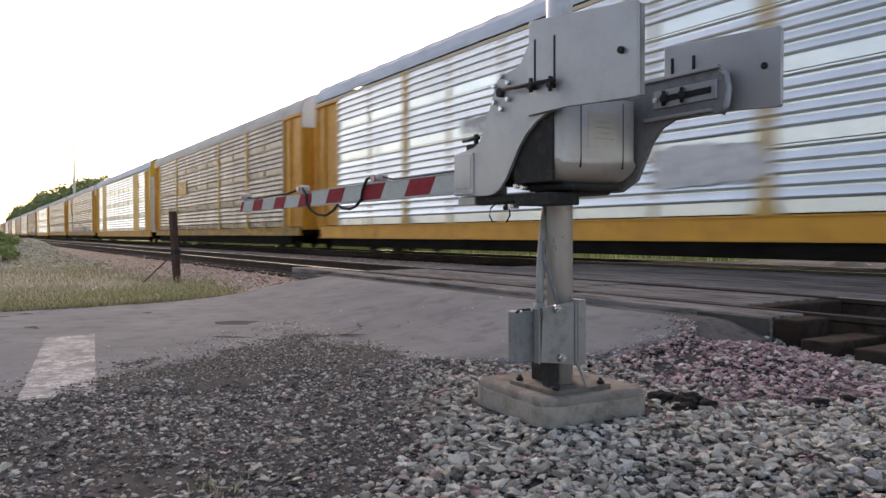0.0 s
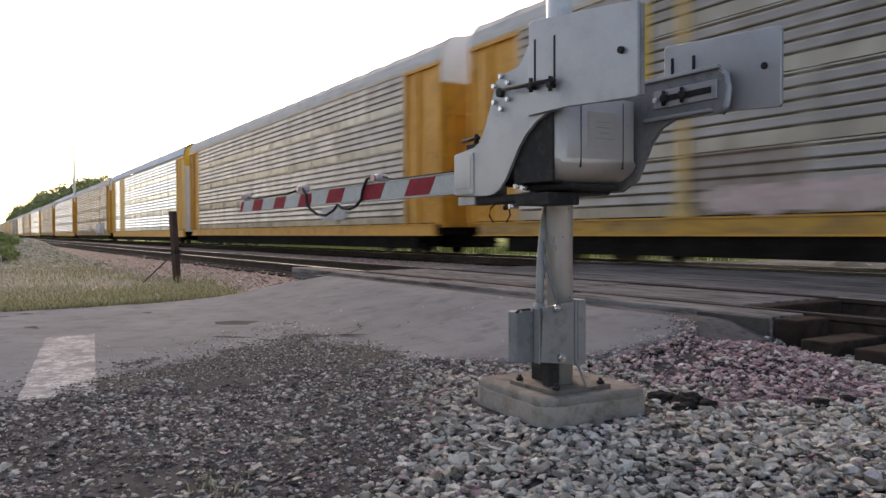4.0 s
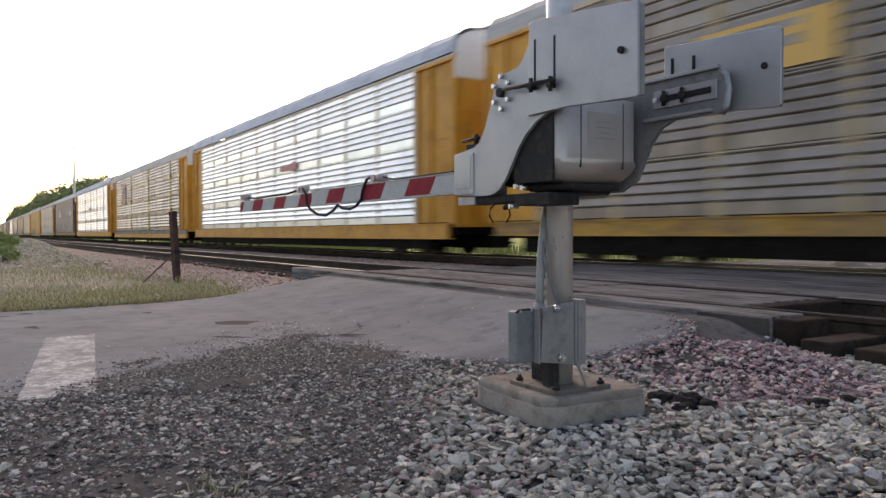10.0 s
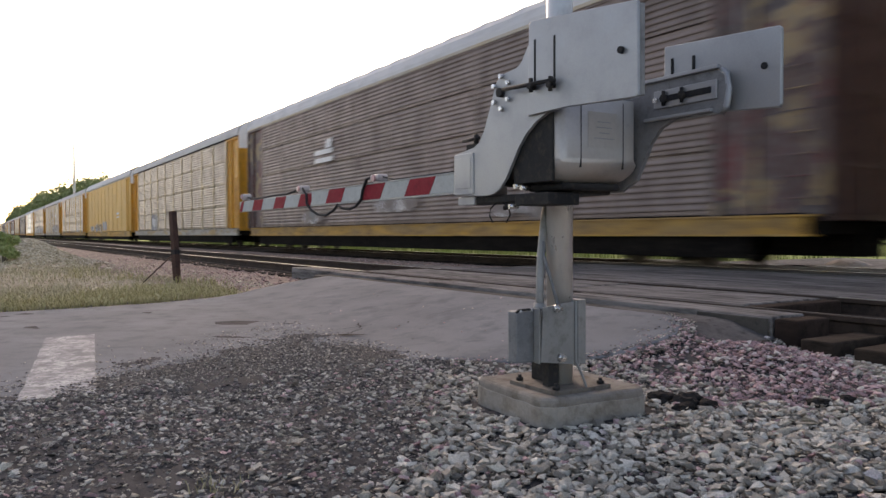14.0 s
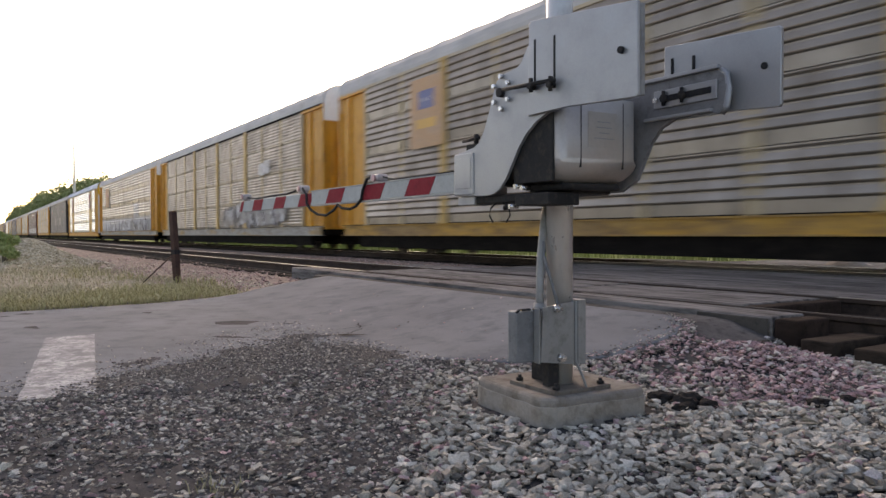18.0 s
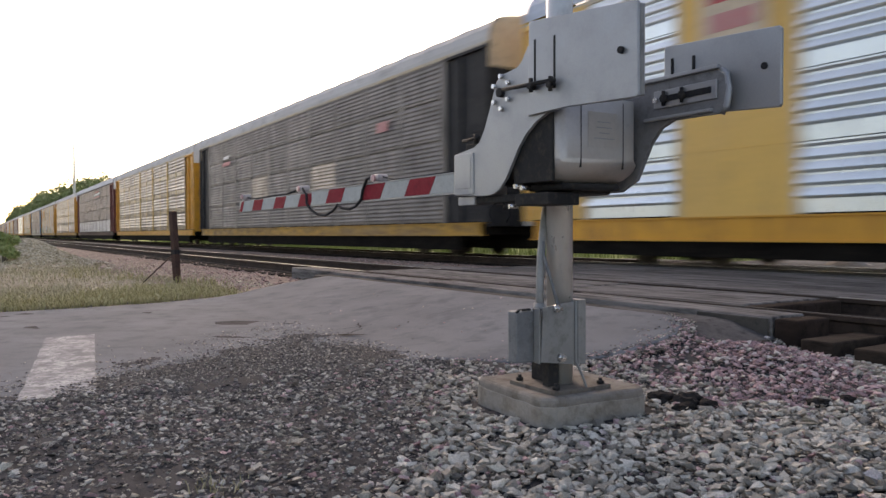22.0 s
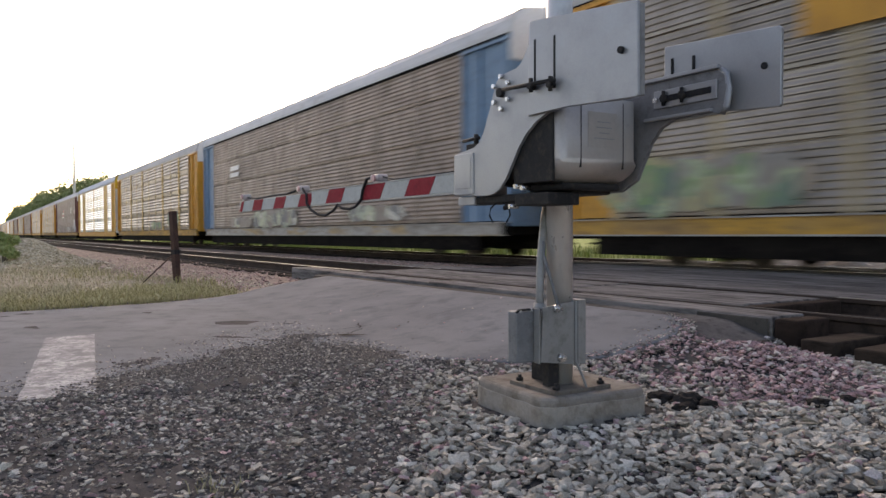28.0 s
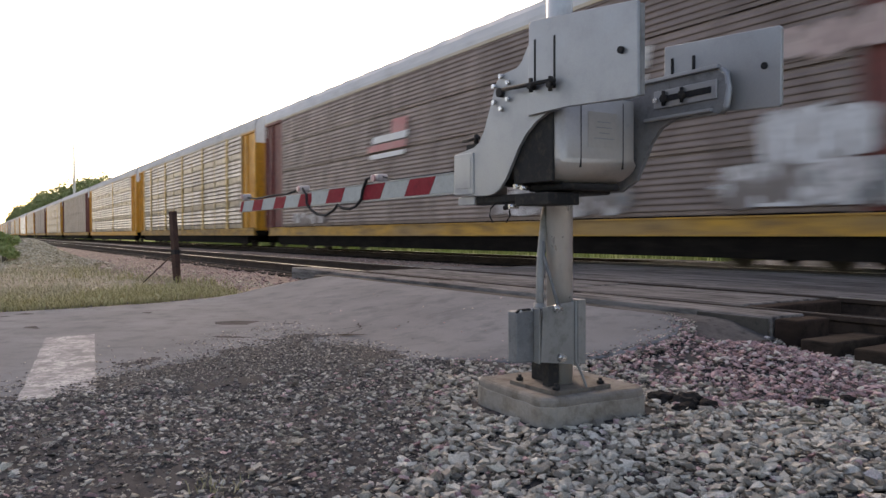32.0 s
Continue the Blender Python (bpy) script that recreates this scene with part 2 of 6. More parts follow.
M["galv"] = surface("galvanised_fitting", (0.33, 0.34, 0.352), (0.355, 0.365, 0.377), (0.30, 0.31, 0.32), 0.42, 0.45, 1.6, dirt_at=(0.5, 0.9), grain=120, relief=0.03, vary=False, speck=0.14)
M["alum"] = surface("cast_aluminium", (0.50, 0.465, 0.435), (0.54, 0.505, 0.47), (0.45, 0.42, 0.39), 0.5, 0.5, 3.0, dirt_at=(0.52, 0.85), grain=70, relief=0.03, vary=False, speck=0.12, spec=0.3)
M["pole"] = surface("galvanised_pole", (0.60, 0.585, 0.555), (0.66, 0.645, 0.615), (0.50, 0.485, 0.455), 0.36, 0.55, 3.0, (1, 1, 0.5), grain=70, relief=0.03, vary=False, speck=0.12)
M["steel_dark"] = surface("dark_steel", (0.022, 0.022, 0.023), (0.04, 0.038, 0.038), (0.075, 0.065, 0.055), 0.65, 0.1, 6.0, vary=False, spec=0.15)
M["box_grey"] = surface("grey_box_paint", (0.175, 0.185, 0.195), (0.21, 0.22, 0.23), (0.13, 0.135, 0.14), 0.55, 0.2, 5.0, grain=90, relief=0.05, vary=False)
M["lamp_case"] = surface("lamp_case_pale", (0.52, 0.45, 0.44), (0.58, 0.52, 0.50), (0.42, 0.34, 0.33), 0.6, 0.0, 9.0)
# darker steel for the far arm: shade between the plates is in it
M["steel_shaded"] = surface("steel_arm_shaded", (0.20, 0.205, 0.215), (0.23, 0.235, 0.245), (0.15, 0.15, 0.155), 0.6, 0.2, 5.0, grain=90, vary=False)
M["clamp_grey"] = surface("clamp_grey_steel", (0.27, 0.27, 0.265), (0.31, 0.31, 0.30), (0.21, 0.205, 0.195), 0.58, 0.25, 4.0, grain=80, relief=0.05, vary=False, speck=0.2, spec=0.3)
M["plate_foot"] = surface("base_plate_dull", (0.15, 0.135, 0.12), (0.19, 0.165, 0.14), (0.10, 0.08, 0.065), 0.75, 0.1, 5.0, grain=90, vary=False, spec=0.2)
M["chrome"] = surface("zinc_bolt", (0.62, 0.62, 0.63), (0.7, 0.7, 0.7), (0.45, 0.44, 0.42), 0.25, 0.9, 20.0, relief=0.03)
M["rubber"] = surface("black_rubber", (0.018, 0.018, 0.02), (0.03, 0.03, 0.032), (0.05, 0.05, 0.05), 0.7, 0.0, 8.0, spec=0.15)
M["sheet_white"] = surface("reflective_sheet_white", (0.50, 0.515, 0.49), (0.55, 0.56, 0.53), (0.45, 0.455, 0.43), 0.7, 0.0, 6.0, grain=90, relief=0.03, spec=0.15)
M["sheet_red"] = surface("reflective_sheet_red", (0.36, 0.025, 0.04), (0.30, 0.022, 0.036), (0.22, 0.03, 0.04), 0.7, 0.0, 6.0, grain=90, relief=0.03, spec=0.15)
M["lens_red"] = surface("lamp_lens_red", (0.62, 0.32, 0.32), (0.66, 0.40, 0.40), (0.5, 0.3, 0.3), 0.3, 0.0, 9.0)
M["concrete"] = surface("concrete_weathered", (0.31, 0.282, 0.25), (0.37, 0.338, 0.298), (0.19, 0.158, 0.128), 0.88, 0.0, 2.4, dirt_at=(0.47, 0.74), grain=70, relief=0.4, vary=False, spec=0.12)
M["panel_conc"] = surface("crossing_panel_concrete", (0.175, 0.166, 0.162), (0.245, 0.233, 0.226), (0.062, 0.058, 0.056), 0.88, 0.0, 2.6, (0.14, 1, 1), (0.43, 0.66), (0.42, 0.60), grain=80, relief=0.5, spec=0.1)
M["asphalt"] = surface("asphalt_old", (0.160, 0.171, 0.185), (0.205, 0.218, 0.233), (0.118, 0.126, 0.137), 0.9, 0.0, 0.9, dirt_at=(0.5, 0.75), grain=130, relief=0.55, vary=False, spec=0.12)
M["shoulder"] = surface("asphalt_crumbling", (0.095, 0.091, 0.091), (0.14, 0.133, 0.131), (0.05, 0.047, 0.047), 0.95, 0.0, 4.0, grain=110, relief=0.9, vary=False, spec=0.1)
M["asphalt_mid"] = surface("asphalt_between_tracks", (0.125, 0.119, 0.118), (0.21, 0.20, 0.197), (0.055, 0.052, 0.051), 0.92, 0.0, 2.2, (0.14, 1, 1), (0.42, 0.64), (0.42, 0.60), grain=110, relief=0.8, vary=False, spec=0.1)
M["asphalt_dark"] = surface("asphalt_dark_edge", (0.063, 0.058, 0.054), (0.089, 0.082, 0.074), (0.042, 0.040, 0.036), 0.9, 0.0, 2.2, grain=90, relief=0.6, vary=False, spec=0.12)
M["lump"] = surface("asphalt_lump_black", (0.022, 0.020, 0.020), (0.036, 0.033, 0.032), (0.014, 0.013, 0.013), 0.9, 0.0, 6.0, grain=60, relief=1.0, vary=False, spec=0.1)
M["rust"] = surface("rail_rust", (0.050, 0.036, 0.030), (0.075, 0.053, 0.043), (0.03, 0.024, 0.021), 0.85, 0.1, 3.0, spec=0.15)
M["rail_top"] = surface("rail_head_polished", (0.40, 0.395, 0.39), (0.46, 0.455, 0.45), (0.28, 0.26, 0.245), 0.34, 0.9, 2.0, relief=0.02)
# dark copy of the rail head: the missing sky glint is in its colour
M["rail_dull"] = surface("rail_head_dark", (0.07, 0.062, 0.058), (0.10, 0.09, 0.085), (0.04, 0.036, 0.034), 0.7, 0.2, 3.0, spec=0.2)
M["tie"] = surface("timber_tie", (0.034, 0.025, 0.020), (0.056, 0.043, 0.034), (0.02, 0.016, 0.014), 0.9, 0.0, 3.0, (0.3, 1, 1), grain=50, relief=0.5, spec=0.1)
M["timber"] = surface("timber_crossing", (0.032, 0.022, 0.018), (0.05, 0.034, 0.028), (0.02, 0.015, 0.013), 0.9, 0.0, 3.0, (0.3, 1, 1), grain=50, relief=0.5, spec=0.1)
M["post_wood"] = surface("post_rusty_brown", (0.075, 0.045, 0.038), (0.11, 0.065, 0.052), (0.045, 0.033, 0.03), 0.85, 0.0, 5.0, vary=False, spec=0.12)
M["bark"] = surface("bark", (0.10, 0.08, 0.065), (0.14, 0.115, 0.09), (0.06, 0.05, 0.04), 0.9, 0.0, 3.0, grain=20, relief=0.6, spec=0.12)
M["util"] = surface("utility_mast_pale", (0.66, 0.63, 0.59), (0.7, 0.67, 0.63), (0.52, 0.49, 0.46), 0.6, 0.1, 1.0)
GREY = [(0.61, 0.565, 0.49), (0.75, 0.705, 0.62), (0.38, 0.345, 0.295), (0.66, 0.615, 0.535), (0.81, 0.77, 0.69), (0.50, 0.46, 0.39), (0.25, 0.23, 0.20), (0.70, 0.655, 0.57), (0.43, 0.39, 0.335)]
PINK = [(0.61, 0.415, 0.42), (0.70, 0.51, 0.51), (0.44, 0.285, 0.295), (0.58, 0.40, 0.405), (0.78, 0.68, 0.65), (0.52, 0.355, 0.365), (0.36, 0.24, 0.25)]
DARK = [(0.125, 0.113, 0.107), (0.180, 0.163, 0.153), (0.085, 0.077, 0.073), (0.30, 0.27, 0.25), (0.110, 0.098, 0.096), (0.165, 0.142, 0.141), (0.42, 0.385, 0.35)]
M["gravel"] = stones("gravel_grey", GREY)
M["gravel_pink"] = stones("gravel_pink", PINK)
M["gravel_dark"] = stones("gravel_dark", DARK)
M["stone"] = stone_single("gravel_stone", GREY)
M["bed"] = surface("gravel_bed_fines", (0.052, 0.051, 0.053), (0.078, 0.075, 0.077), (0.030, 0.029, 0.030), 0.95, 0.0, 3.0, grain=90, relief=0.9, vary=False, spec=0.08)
M["bed_pink"] = surface("ballast_pink_bed", (0.29, 0.205, 0.175), (0.37, 0.275, 0.235), (0.16, 0.125, 0.095), 0.95, 0.0, 1.1, dirt_at=(0.42, 0.62), grain=22, relief=1.0, vary=False, spec=0.12)
M["dirt"] = surface("dry_grass_soil", (0.34, 0.275, 0.20), (0.42, 0.345, 0.26), (0.21, 0.19, 0.11), 0.95, 0.0, 2.2, grain=25, relief=1.0, vary=False, spec=0.12)
M["field"] = surface("field_green", (0.24, 0.31, 0.07), (0.32, 0.37, 0.10), (0.16, 0.21, 0.05), 0.95, 0.0, 0.25, grain=6, relief=1.0, vary=False, spec=0.12)


def leaf_mat(name, cols, rough=0.6):
    m, nt, bs = mat_base(name)
    geo = nt.nodes.new("ShaderNodeNewGeometry")
    r = nt.nodes.new("ShaderNodeValToRGB")
    el = r.color_ramp.elements
    for k, c in enumerate(cols):
        e = el[k] if k < 2 else el.new(0.5)
        e.position, e.color = k / (len(cols) - 1), (*c, 1)
    nt.links.new(geo.outputs["Random Per Island"], r.inputs[0])
    nt.links.new(r.outputs[0], bs.inputs["Base Color"])
    bs.inputs["Roughness"].default_value = rough
    return m


# greens lightened: the haze before the far trees is in the colour
M["leaf"] = leaf_mat("leaves_green_hazed", [(0.13, 0.17, 0.06), (0.19, 0.24, 0.085), (0.26, 0.30, 0.12)])
M["bush"] = leaf_mat("leaves_bush", [(0.22, 0.29, 0.09), (0.30, 0.36, 0.13), (0.38, 0.41, 0.18)])
M["grass"] = leaf_mat("grass_blades", [(0.30, 0.28, 0.10), (0.40, 0.355, 0.16), (0.50, 0.43, 0.24)])
M["dry"] = leaf_mat("dry_grass_blades", [(0.40, 0.35, 0.20), (0.50, 0.43, 0.28), (0.32, 0.31, 0.14)])
M["grass_far"] = leaf_mat("grass_far_side", [(0.12, 0.18, 0.03), (0.17, 0.23, 0.05), (0.22, 0.27, 0.075)])


# ---------------------------------------------------------------- mesh helpers
def box(bm, x0, x1, y0, y1, z0, z1, bev=0.0):
    vs = [bm.verts.new((x, y, z)) for x in (x0, x1) for y in (y0, y1) for z in (z0, z1)]
    fs = [bm.faces.new([vs[k] for k in q]) for q in ((0, 1, 3, 2), (4, 6, 7, 5), (0, 4, 5, 1), (2, 3, 7, 6), (0, 2, 6, 4), (1, 5, 7, 3))]
    if bev:
        bmesh.ops.bevel(bm, geom=list({e for f in fs for e in f.edges}), offset=bev, segments=2, profile=0.5, affect="EDGES")
    return vs


def tube(bm, pts, r, seg=10, cap=True, radii=None):
    """A round bar along the points."""
    pts = [Vector(p) for p in pts]
    rings = []
    for i, p in enumerate(pts):
        d = (pts[min(i + 1, len(pts) - 1)] - pts[max(i - 1, 0)]).normalized()
        a = d.orthogonal() if abs(d.z) > 0.9 else d.cross(Vector((0, 0, 1)))
        a.normalize()
        b = d.cross(a)
        rr = radii[i] if radii else r
        rings.append([bm.verts.new(p + a * rr * cos(2 * pi * k / seg) + b * rr * sin(2 * pi * k / seg)) for k in range(seg)])
    for r0, r1 in zip(rings, rings[1:]):
        for k in range(seg):
            f = bm.faces.new((r0[k], r0[(k + 1) % seg], r1[(k + 1) % seg], r1[k]))
            f.smooth = True
    if cap:
        bm.faces.new(rings[0][::-1])
        bm.faces.new(rings[-1])


def plate(bm, prof, y0, y1, bev=0.0):
    """A plate cut to the outline prof, pairs (x, z), between y0 and y1."""
    a = [bm.verts.new((x, y0, z)) for x, z in prof]
    b = [bm.verts.new((x, y1, z)) for x, z in prof]
    n = len(prof)
    fs = [bm.faces.new(a), bm.faces.new(b[::-1])]
    for k in range(n):
        bm.faces.new((a[k], b[k], b[(k + 1) % n], a[(k + 1) % n]))
    if bev:
        bmesh.ops.bevel(bm, geom=[e for f in fs for e in f.edges], offset=bev, segments=2, profile=0.5, affect="EDGES")


def finish(bm, name, material):
    bmesh.ops.recalc_face_normals(bm, faces=bm.faces)
    me = bpy.data.meshes.new(name)
    bm.to_mesh(me)
    bm.free()
    me.materials.append(material)
    return me


def part(name, bm, material, parent, label="", at=None):
    """Links a bmesh or a ready mesh as one object under a thing or a part."""
    me = bm if isinstance(bm, bpy.types.Mesh) else finish(bm, name, material)
    ob = new(name, me)
    ob.parent = parent
    if at is not None:
        ob.location = at
    if label:
        tagged(ob, label)
    return ob


def thing(name, label, category, at=(0, 0, 0), rot=0.0, group="", kind=""):
    ob = new(name)
    ob.matrix_basis = pose(*at, 0, 0, rot)
    ob.empty_display_size = 0.2
    return tagged(ob, label, category, group, kind)


def solo(name, bm, material, label, category, group="", kind="", at=None):
    me = bm if isinstance(bm, bpy.types.Mesh) else finish(bm, name, material)
    ob = new(name, me)
    if at is not None:
        ob.location = at
    return tagged(ob, label, category, group, kind)


def smooth(a, b, v):
    t = min(max((v - a) / (b - a), 0.0), 1.0)
    return t * t * (3 - 2 * t)


def raw(name, verts, faces, material):
    me = bpy.data.meshes.new(name)
    me.from_pydata(verts, [], faces)
    me.update()
    me.materials.append(material)
    return me


# ---------------------------------------------------------------- plan
RAIL_Z = 0.25                      # rail heads
NEAR_Y, FAR_Y = 6.155, 12.11       # middle lines of the two tracks
GAUGE = 0.735                      # half, to the middle of the head
ROAD_L, ROAD_R = -9.7, -4.4


def shoulder_z(x):
    return 0.212 - 0.11 * smooth(-3.85, -3.3, x)


def ground_z(x, y):
    h = 0.06 * smooth(3.0, 4.6, y) * smooth(-7, -10, x) - 0.10 * smooth(14.0, 17.5, y)
    if -5 < x < -2 and 2.4 < y < 4.9:                                       # filled up to the apron's edge
        h = max(h, (road_z(x, y) - 0.036) * smooth(-0.16, -0.02, x - road_right(y)) * (1 - smooth(0.10, 0.60, x - road_right(y))))
        if y > 3.9 and x < -3.3:
            h = max(h, min(shoulder_z(x), road_z(x, y)) - 0.04)
    h = max(h, 0.13 * math.exp(-((x + 3.08) ** 2 + (y - 4.16) ** 2) / 0.32))  # heap of pink stone beside the crossing
    h += 0.72 * math.exp(-((x + 27) / 4.0) ** 2 - ((y - 1.35) / 1.1) ** 2)   # heap of gravel by the verge
    if abs(x) < 40 and abs(y) < 30:
        h += 0.012 * noise.noise((x * 1.7, y * 1.7, 0.3)) + 0.006 * noise.noise((x * 6, y * 6, 2.0))
    return h


def road_z(x, y):
    return 0.006 + 0.230 * smooth(2.5, 4.75, y) - 0.28 * smooth(14.2, 18.0, y) + 0.004 * noise.noise((x * 0.9, y * 0.9, 5))


APRON_Y = (2.55, 2.85, 3.07, 3.25, 3.51, 3.75, 4.02, 4.34, 4.62)
APRON_X = (-4.6, -4.14, -3.82, -3.61, -3.51, -3.50, -3.55, -3.75, -4.05)


def road_right(y):
    edge = ROAD_R + 0.16 * noise.noise((y * 1.6, 3.0, 0)) + 0.06 * noise.noise((y * 7, 3.0, 0)) - 0.05
    if y > 2.6:                                   # rounded apron beside the mast
        edge = max(edge, float(np.interp(y, APRON_Y, APRON_X)) + 0.015 * noise.noise((y * 9, 1.0, 0)))
    return edge


def road_left(y):
    return ROAD_L - 0.9 * smooth(0.5, 4.4, y) + 0.12 * noise.noise((y * 1.3, 9.0, 0))


# ground: one sheet, fine near the crossing and wide towards the horizon
def steps(lo, hi, fine, far):
    near = list(np.arange(lo, hi + 1e-6, fine))
    out = [0.6]
    while out[-1] < far:
        out.append(out[-1] * 1.35 + 0.2)
    return [lo - v for v in out[::-1]] + near + [hi + v for v in out]


gx, gy = steps(-16, 3, 0.19, 3000), steps(-2, 16, 0.19, 3000)
gv = [(x, y, ground_z(x, y)) for x in gx for y in gy]
gf, gm = [], []
ny = len(gy)
for i in range(len(gx) - 1):
    for j in range(ny - 1):
        gf.append((i * ny + j, (i + 1) * ny + j, (i + 1) * ny + j + 1, i * ny + j + 1))
        cx, cy = (gx[i] + gx[i + 1]) / 2, (gy[j] + gy[j + 1]) / 2
        w = 0.5 * noise.noise((cx * 0.6, cy * 0.6, 1.0))
        if cy > 14.6 + w:
            k = 3
        elif cx < -10.2 + w * 0.5:
            k = 1 if cy > 2.7 + w else 2
        # dark bed runs on unseen behind the viewer, to dim the train's reflections
        elif cx > 25 or cy < -34:
            k = 2
        else:
            k = 0
        gm.append(k)
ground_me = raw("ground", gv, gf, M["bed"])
for k in ("bed_pink", "dirt", "field"):
    ground_me.materials.append(M[k])
ground_me.polygons.foreach_set("material_index", gm)
ground_me.polygons.foreach_set("use_smooth", [True] * len(gf))
ground = tagged(new("ground", ground_me), "gravel, pink ballast, dry soil and grass", "ground", kind="structure")


# road: a slab that climbs to the rails, with a ragged edge and open sides
rv, rf = [], []
rys = list(np.arange(-14, -1, 0.5)) + list(np.arange(-1, 4.62, 0.12))
nu = 40
for y in rys:
    xl, xr = road_left(y), road_right(y)
    rv.append((xl - 0.02, y, -0.15))
    for k in range(nu + 1):
        x = xl + (xr - xl) * k / nu
        rv.append((x, y, road_z(x, y)))
    rv.append((xr + 0.02, y, road_z(xr, y) - 0.008))
    rv.append((xr + 0.045, y, road_z(xr, y) - 0.05))
    rv.append((xr + 0.12, y, -0.15))
w = nu + 5
for i in range(len(rys) - 1):
    for k in range(w - 1):
        rf.append((i * w + k, i * w + k + 1, (i + 1) * w + k + 1, (i + 1) * w + k))
me = raw("road", rv, rf, M["asphalt"])
me.polygons.foreach_set("use_smooth", [k % (w - 1) < nu + 1 for k in range(len(rf))])
road = tagged(new("road", me), "old grey asphalt road climbing to the rail crossing", "road", kind="structure")

# asphalt round the rails: strips between the panels
for y0, y1, x1, z, mt, words in ((4.60, 4.885, -4.0, 0.205, "asphalt_dark", "dark worn asphalt along the crossing panels"), (7.57, 10.66, -3.3, 0.238, "asphalt_mid", "grey worn asphalt between the two tracks"),
                          (13.56, 19.0, -4.4, 0.20, "asphalt_mid", "grey worn asphalt beyond the far track")):
    bm = bmesh.new()
    box(bm, -11.4, x1, y0, y1, -0.12, z, 0.03)
    solo("asphalt_strip", bm, M[mt], words, "road", kind="structure")
bm = bmesh.new()
box(bm, -4.05, -3.42, 4.862, 4.884, 0.0, 0.238, 0.006)
solo("edge_strip", bm, M["asphalt_dark"], "dark stained edge along the crossing panels", "road", kind="structure")
# crumbling shoulder that falls away beside the apron
sv, sf = [], []
for i in range(31):
    for j in range(21):
        x, y = -4.95 + 1.60 * i / 30, 3.85 + 1.035 * j / 20
        sv.append((x, y, min(shoulder_z(x) - 0.006, road_z(x, y) - 0.018) + 0.008 * noise.noise((x * 9, y * 9, 1.0))))
        if i and j:
            sf.append(((i - 1) * 21 + j - 1, i * 21 + j - 1, i * 21 + j, (i - 1) * 21 + j))
me = raw("road_shoulder", sv, sf, M["shoulder"])
me.polygons.foreach_set("use_smooth", [True] * len(sf))
tagged(new("road_shoulder", me), "crumbling grey asphalt shoulder beside the panels", "road", kind="structure")

# stop line, worn
m, nt, bs = mat_base("road_paint_worn")
v = coords(nt, False)
big, fine = noise_node(nt, v, 5.5, 5, 0.65), noise_node(nt, v, 30, 5, 0.8)
gone = mix(nt, 1.0, ramp(nt, big, 0.36, 0.60, (0.12, 0.12, 0.12)), ramp(nt, fine, 0.44, 0.56), "LIGHTEN")
nt.links.new(mix(nt, gone, (0.52, 0.53, 0.545), (0.15, 0.155, 0.165)), bs.inputs["Base Color"])
bs.inputs["Roughness"].default_value = 0.85
bump(nt, bs, fine, 0.4, 0.004)
M["paint"] = m
bm = bmesh.new()
for i in range(18):
    x0, x1 = -7.05 + 2.62 * i / 18, -7.05 + 2.62 * (i + 1) / 18
    q = []
    for x, s in ((x0, 0), (x1, 0), (x1, 1), (x0, 1)):
        mid = 0.68 - 0.32 * (x + 7.05) / 2.62
        y = mid + (0.185 if s else -0.185) + 0.012 * noise.noise((x * 5, s * 9, 0))
        q.append(bm.verts.new((x, y, road_z(x, y) + 0.006)))
    bm.faces.new(q)
bmesh.ops.remove_doubles(bm, verts=bm.verts, dist=0.001)
solo("stop_line", bm, M["paint"], "worn white stop line across the lane", "road marking", kind="structure")

# cracks and a sunken patch in the asphalt
bm = bmesh.new()
rng = random.Random(4)
for sx, sy, ln, ang, wd in ((-5.92, 2.52, 0.34, 1.0, 0.040), (-5.84, 2.64, 0.22, 0.7, 0.018), (-5.86, 2.70, 0.26, 2.3, 0.010), (-6.06, 2.88, 0.30, 2.9, 0.008), (-6.16, 2.70, 0.34, 1.2, 0.008), (-5.62, 2.42, 0.26, 0.4, 0.009)):
    x, y, prev = sx, sy, None
    for k in range(9):
        ww = wd * (1 - abs(k - 4) / 5) * rng.uniform(0.45, 1.2) + 0.002
        p = [bm.verts.new((x + q * ww * sin(ang), y - q * ww * cos(ang), road_z(x + q * ww * sin(ang), y - q * ww * cos(ang)) + 0.011)) for q in (-1, 1)]
        if prev:
            bm.faces.new((prev[0], prev[1], p[1], p[0]))
        prev = p
        a2 = ang + rng.uniform(-0.5, 0.5)
        x, y = x + ln / 8 * cos(a2), y + ln / 8 * sin(a2)
solo("crack", bm, M["lump"], "dark cracks and a pothole in the asphalt", "crack", kind="structure")

# crumbled asphalt and grit on the apron
rs2 = np.random.RandomState(19)
cp, cs = [], []
for _ in range(260):
    y = rs2.uniform(2.75, 4.6)
    x = road_right(y) - abs(rs2.normal(0, 0.10)) if rs2.rand() < 0.75 else rs2.uniform(-8.5, -3.6)
    if x > road_right(y):
        continue
    cp.append((x, y, road_z(x, y) + 0.001))
    cs.append(rs2.uniform(0.003, 0.009))
for _ in range(2000):                       # broken lumps and grit along the apron's edge
    y = rs2.uniform(2.7, 4.55)
    x = road_right(y) + rs2.normal(0.045, 0.04)
    cp.append((x, y, road_z(x, y) - (0.003 if x < road_right(y) else 0.018)))
    cs.append(rs2.uniform(0.004, 0.016))
CRUMBS = (cp, cs)

# dark grit that has washed over the road's edge
def grit_in(x, y):
    return min((x + 4.55 + 0.66 * y) * 0.83, (2.22 + 0.22 * (x + 6.0) - y) * 0.9)


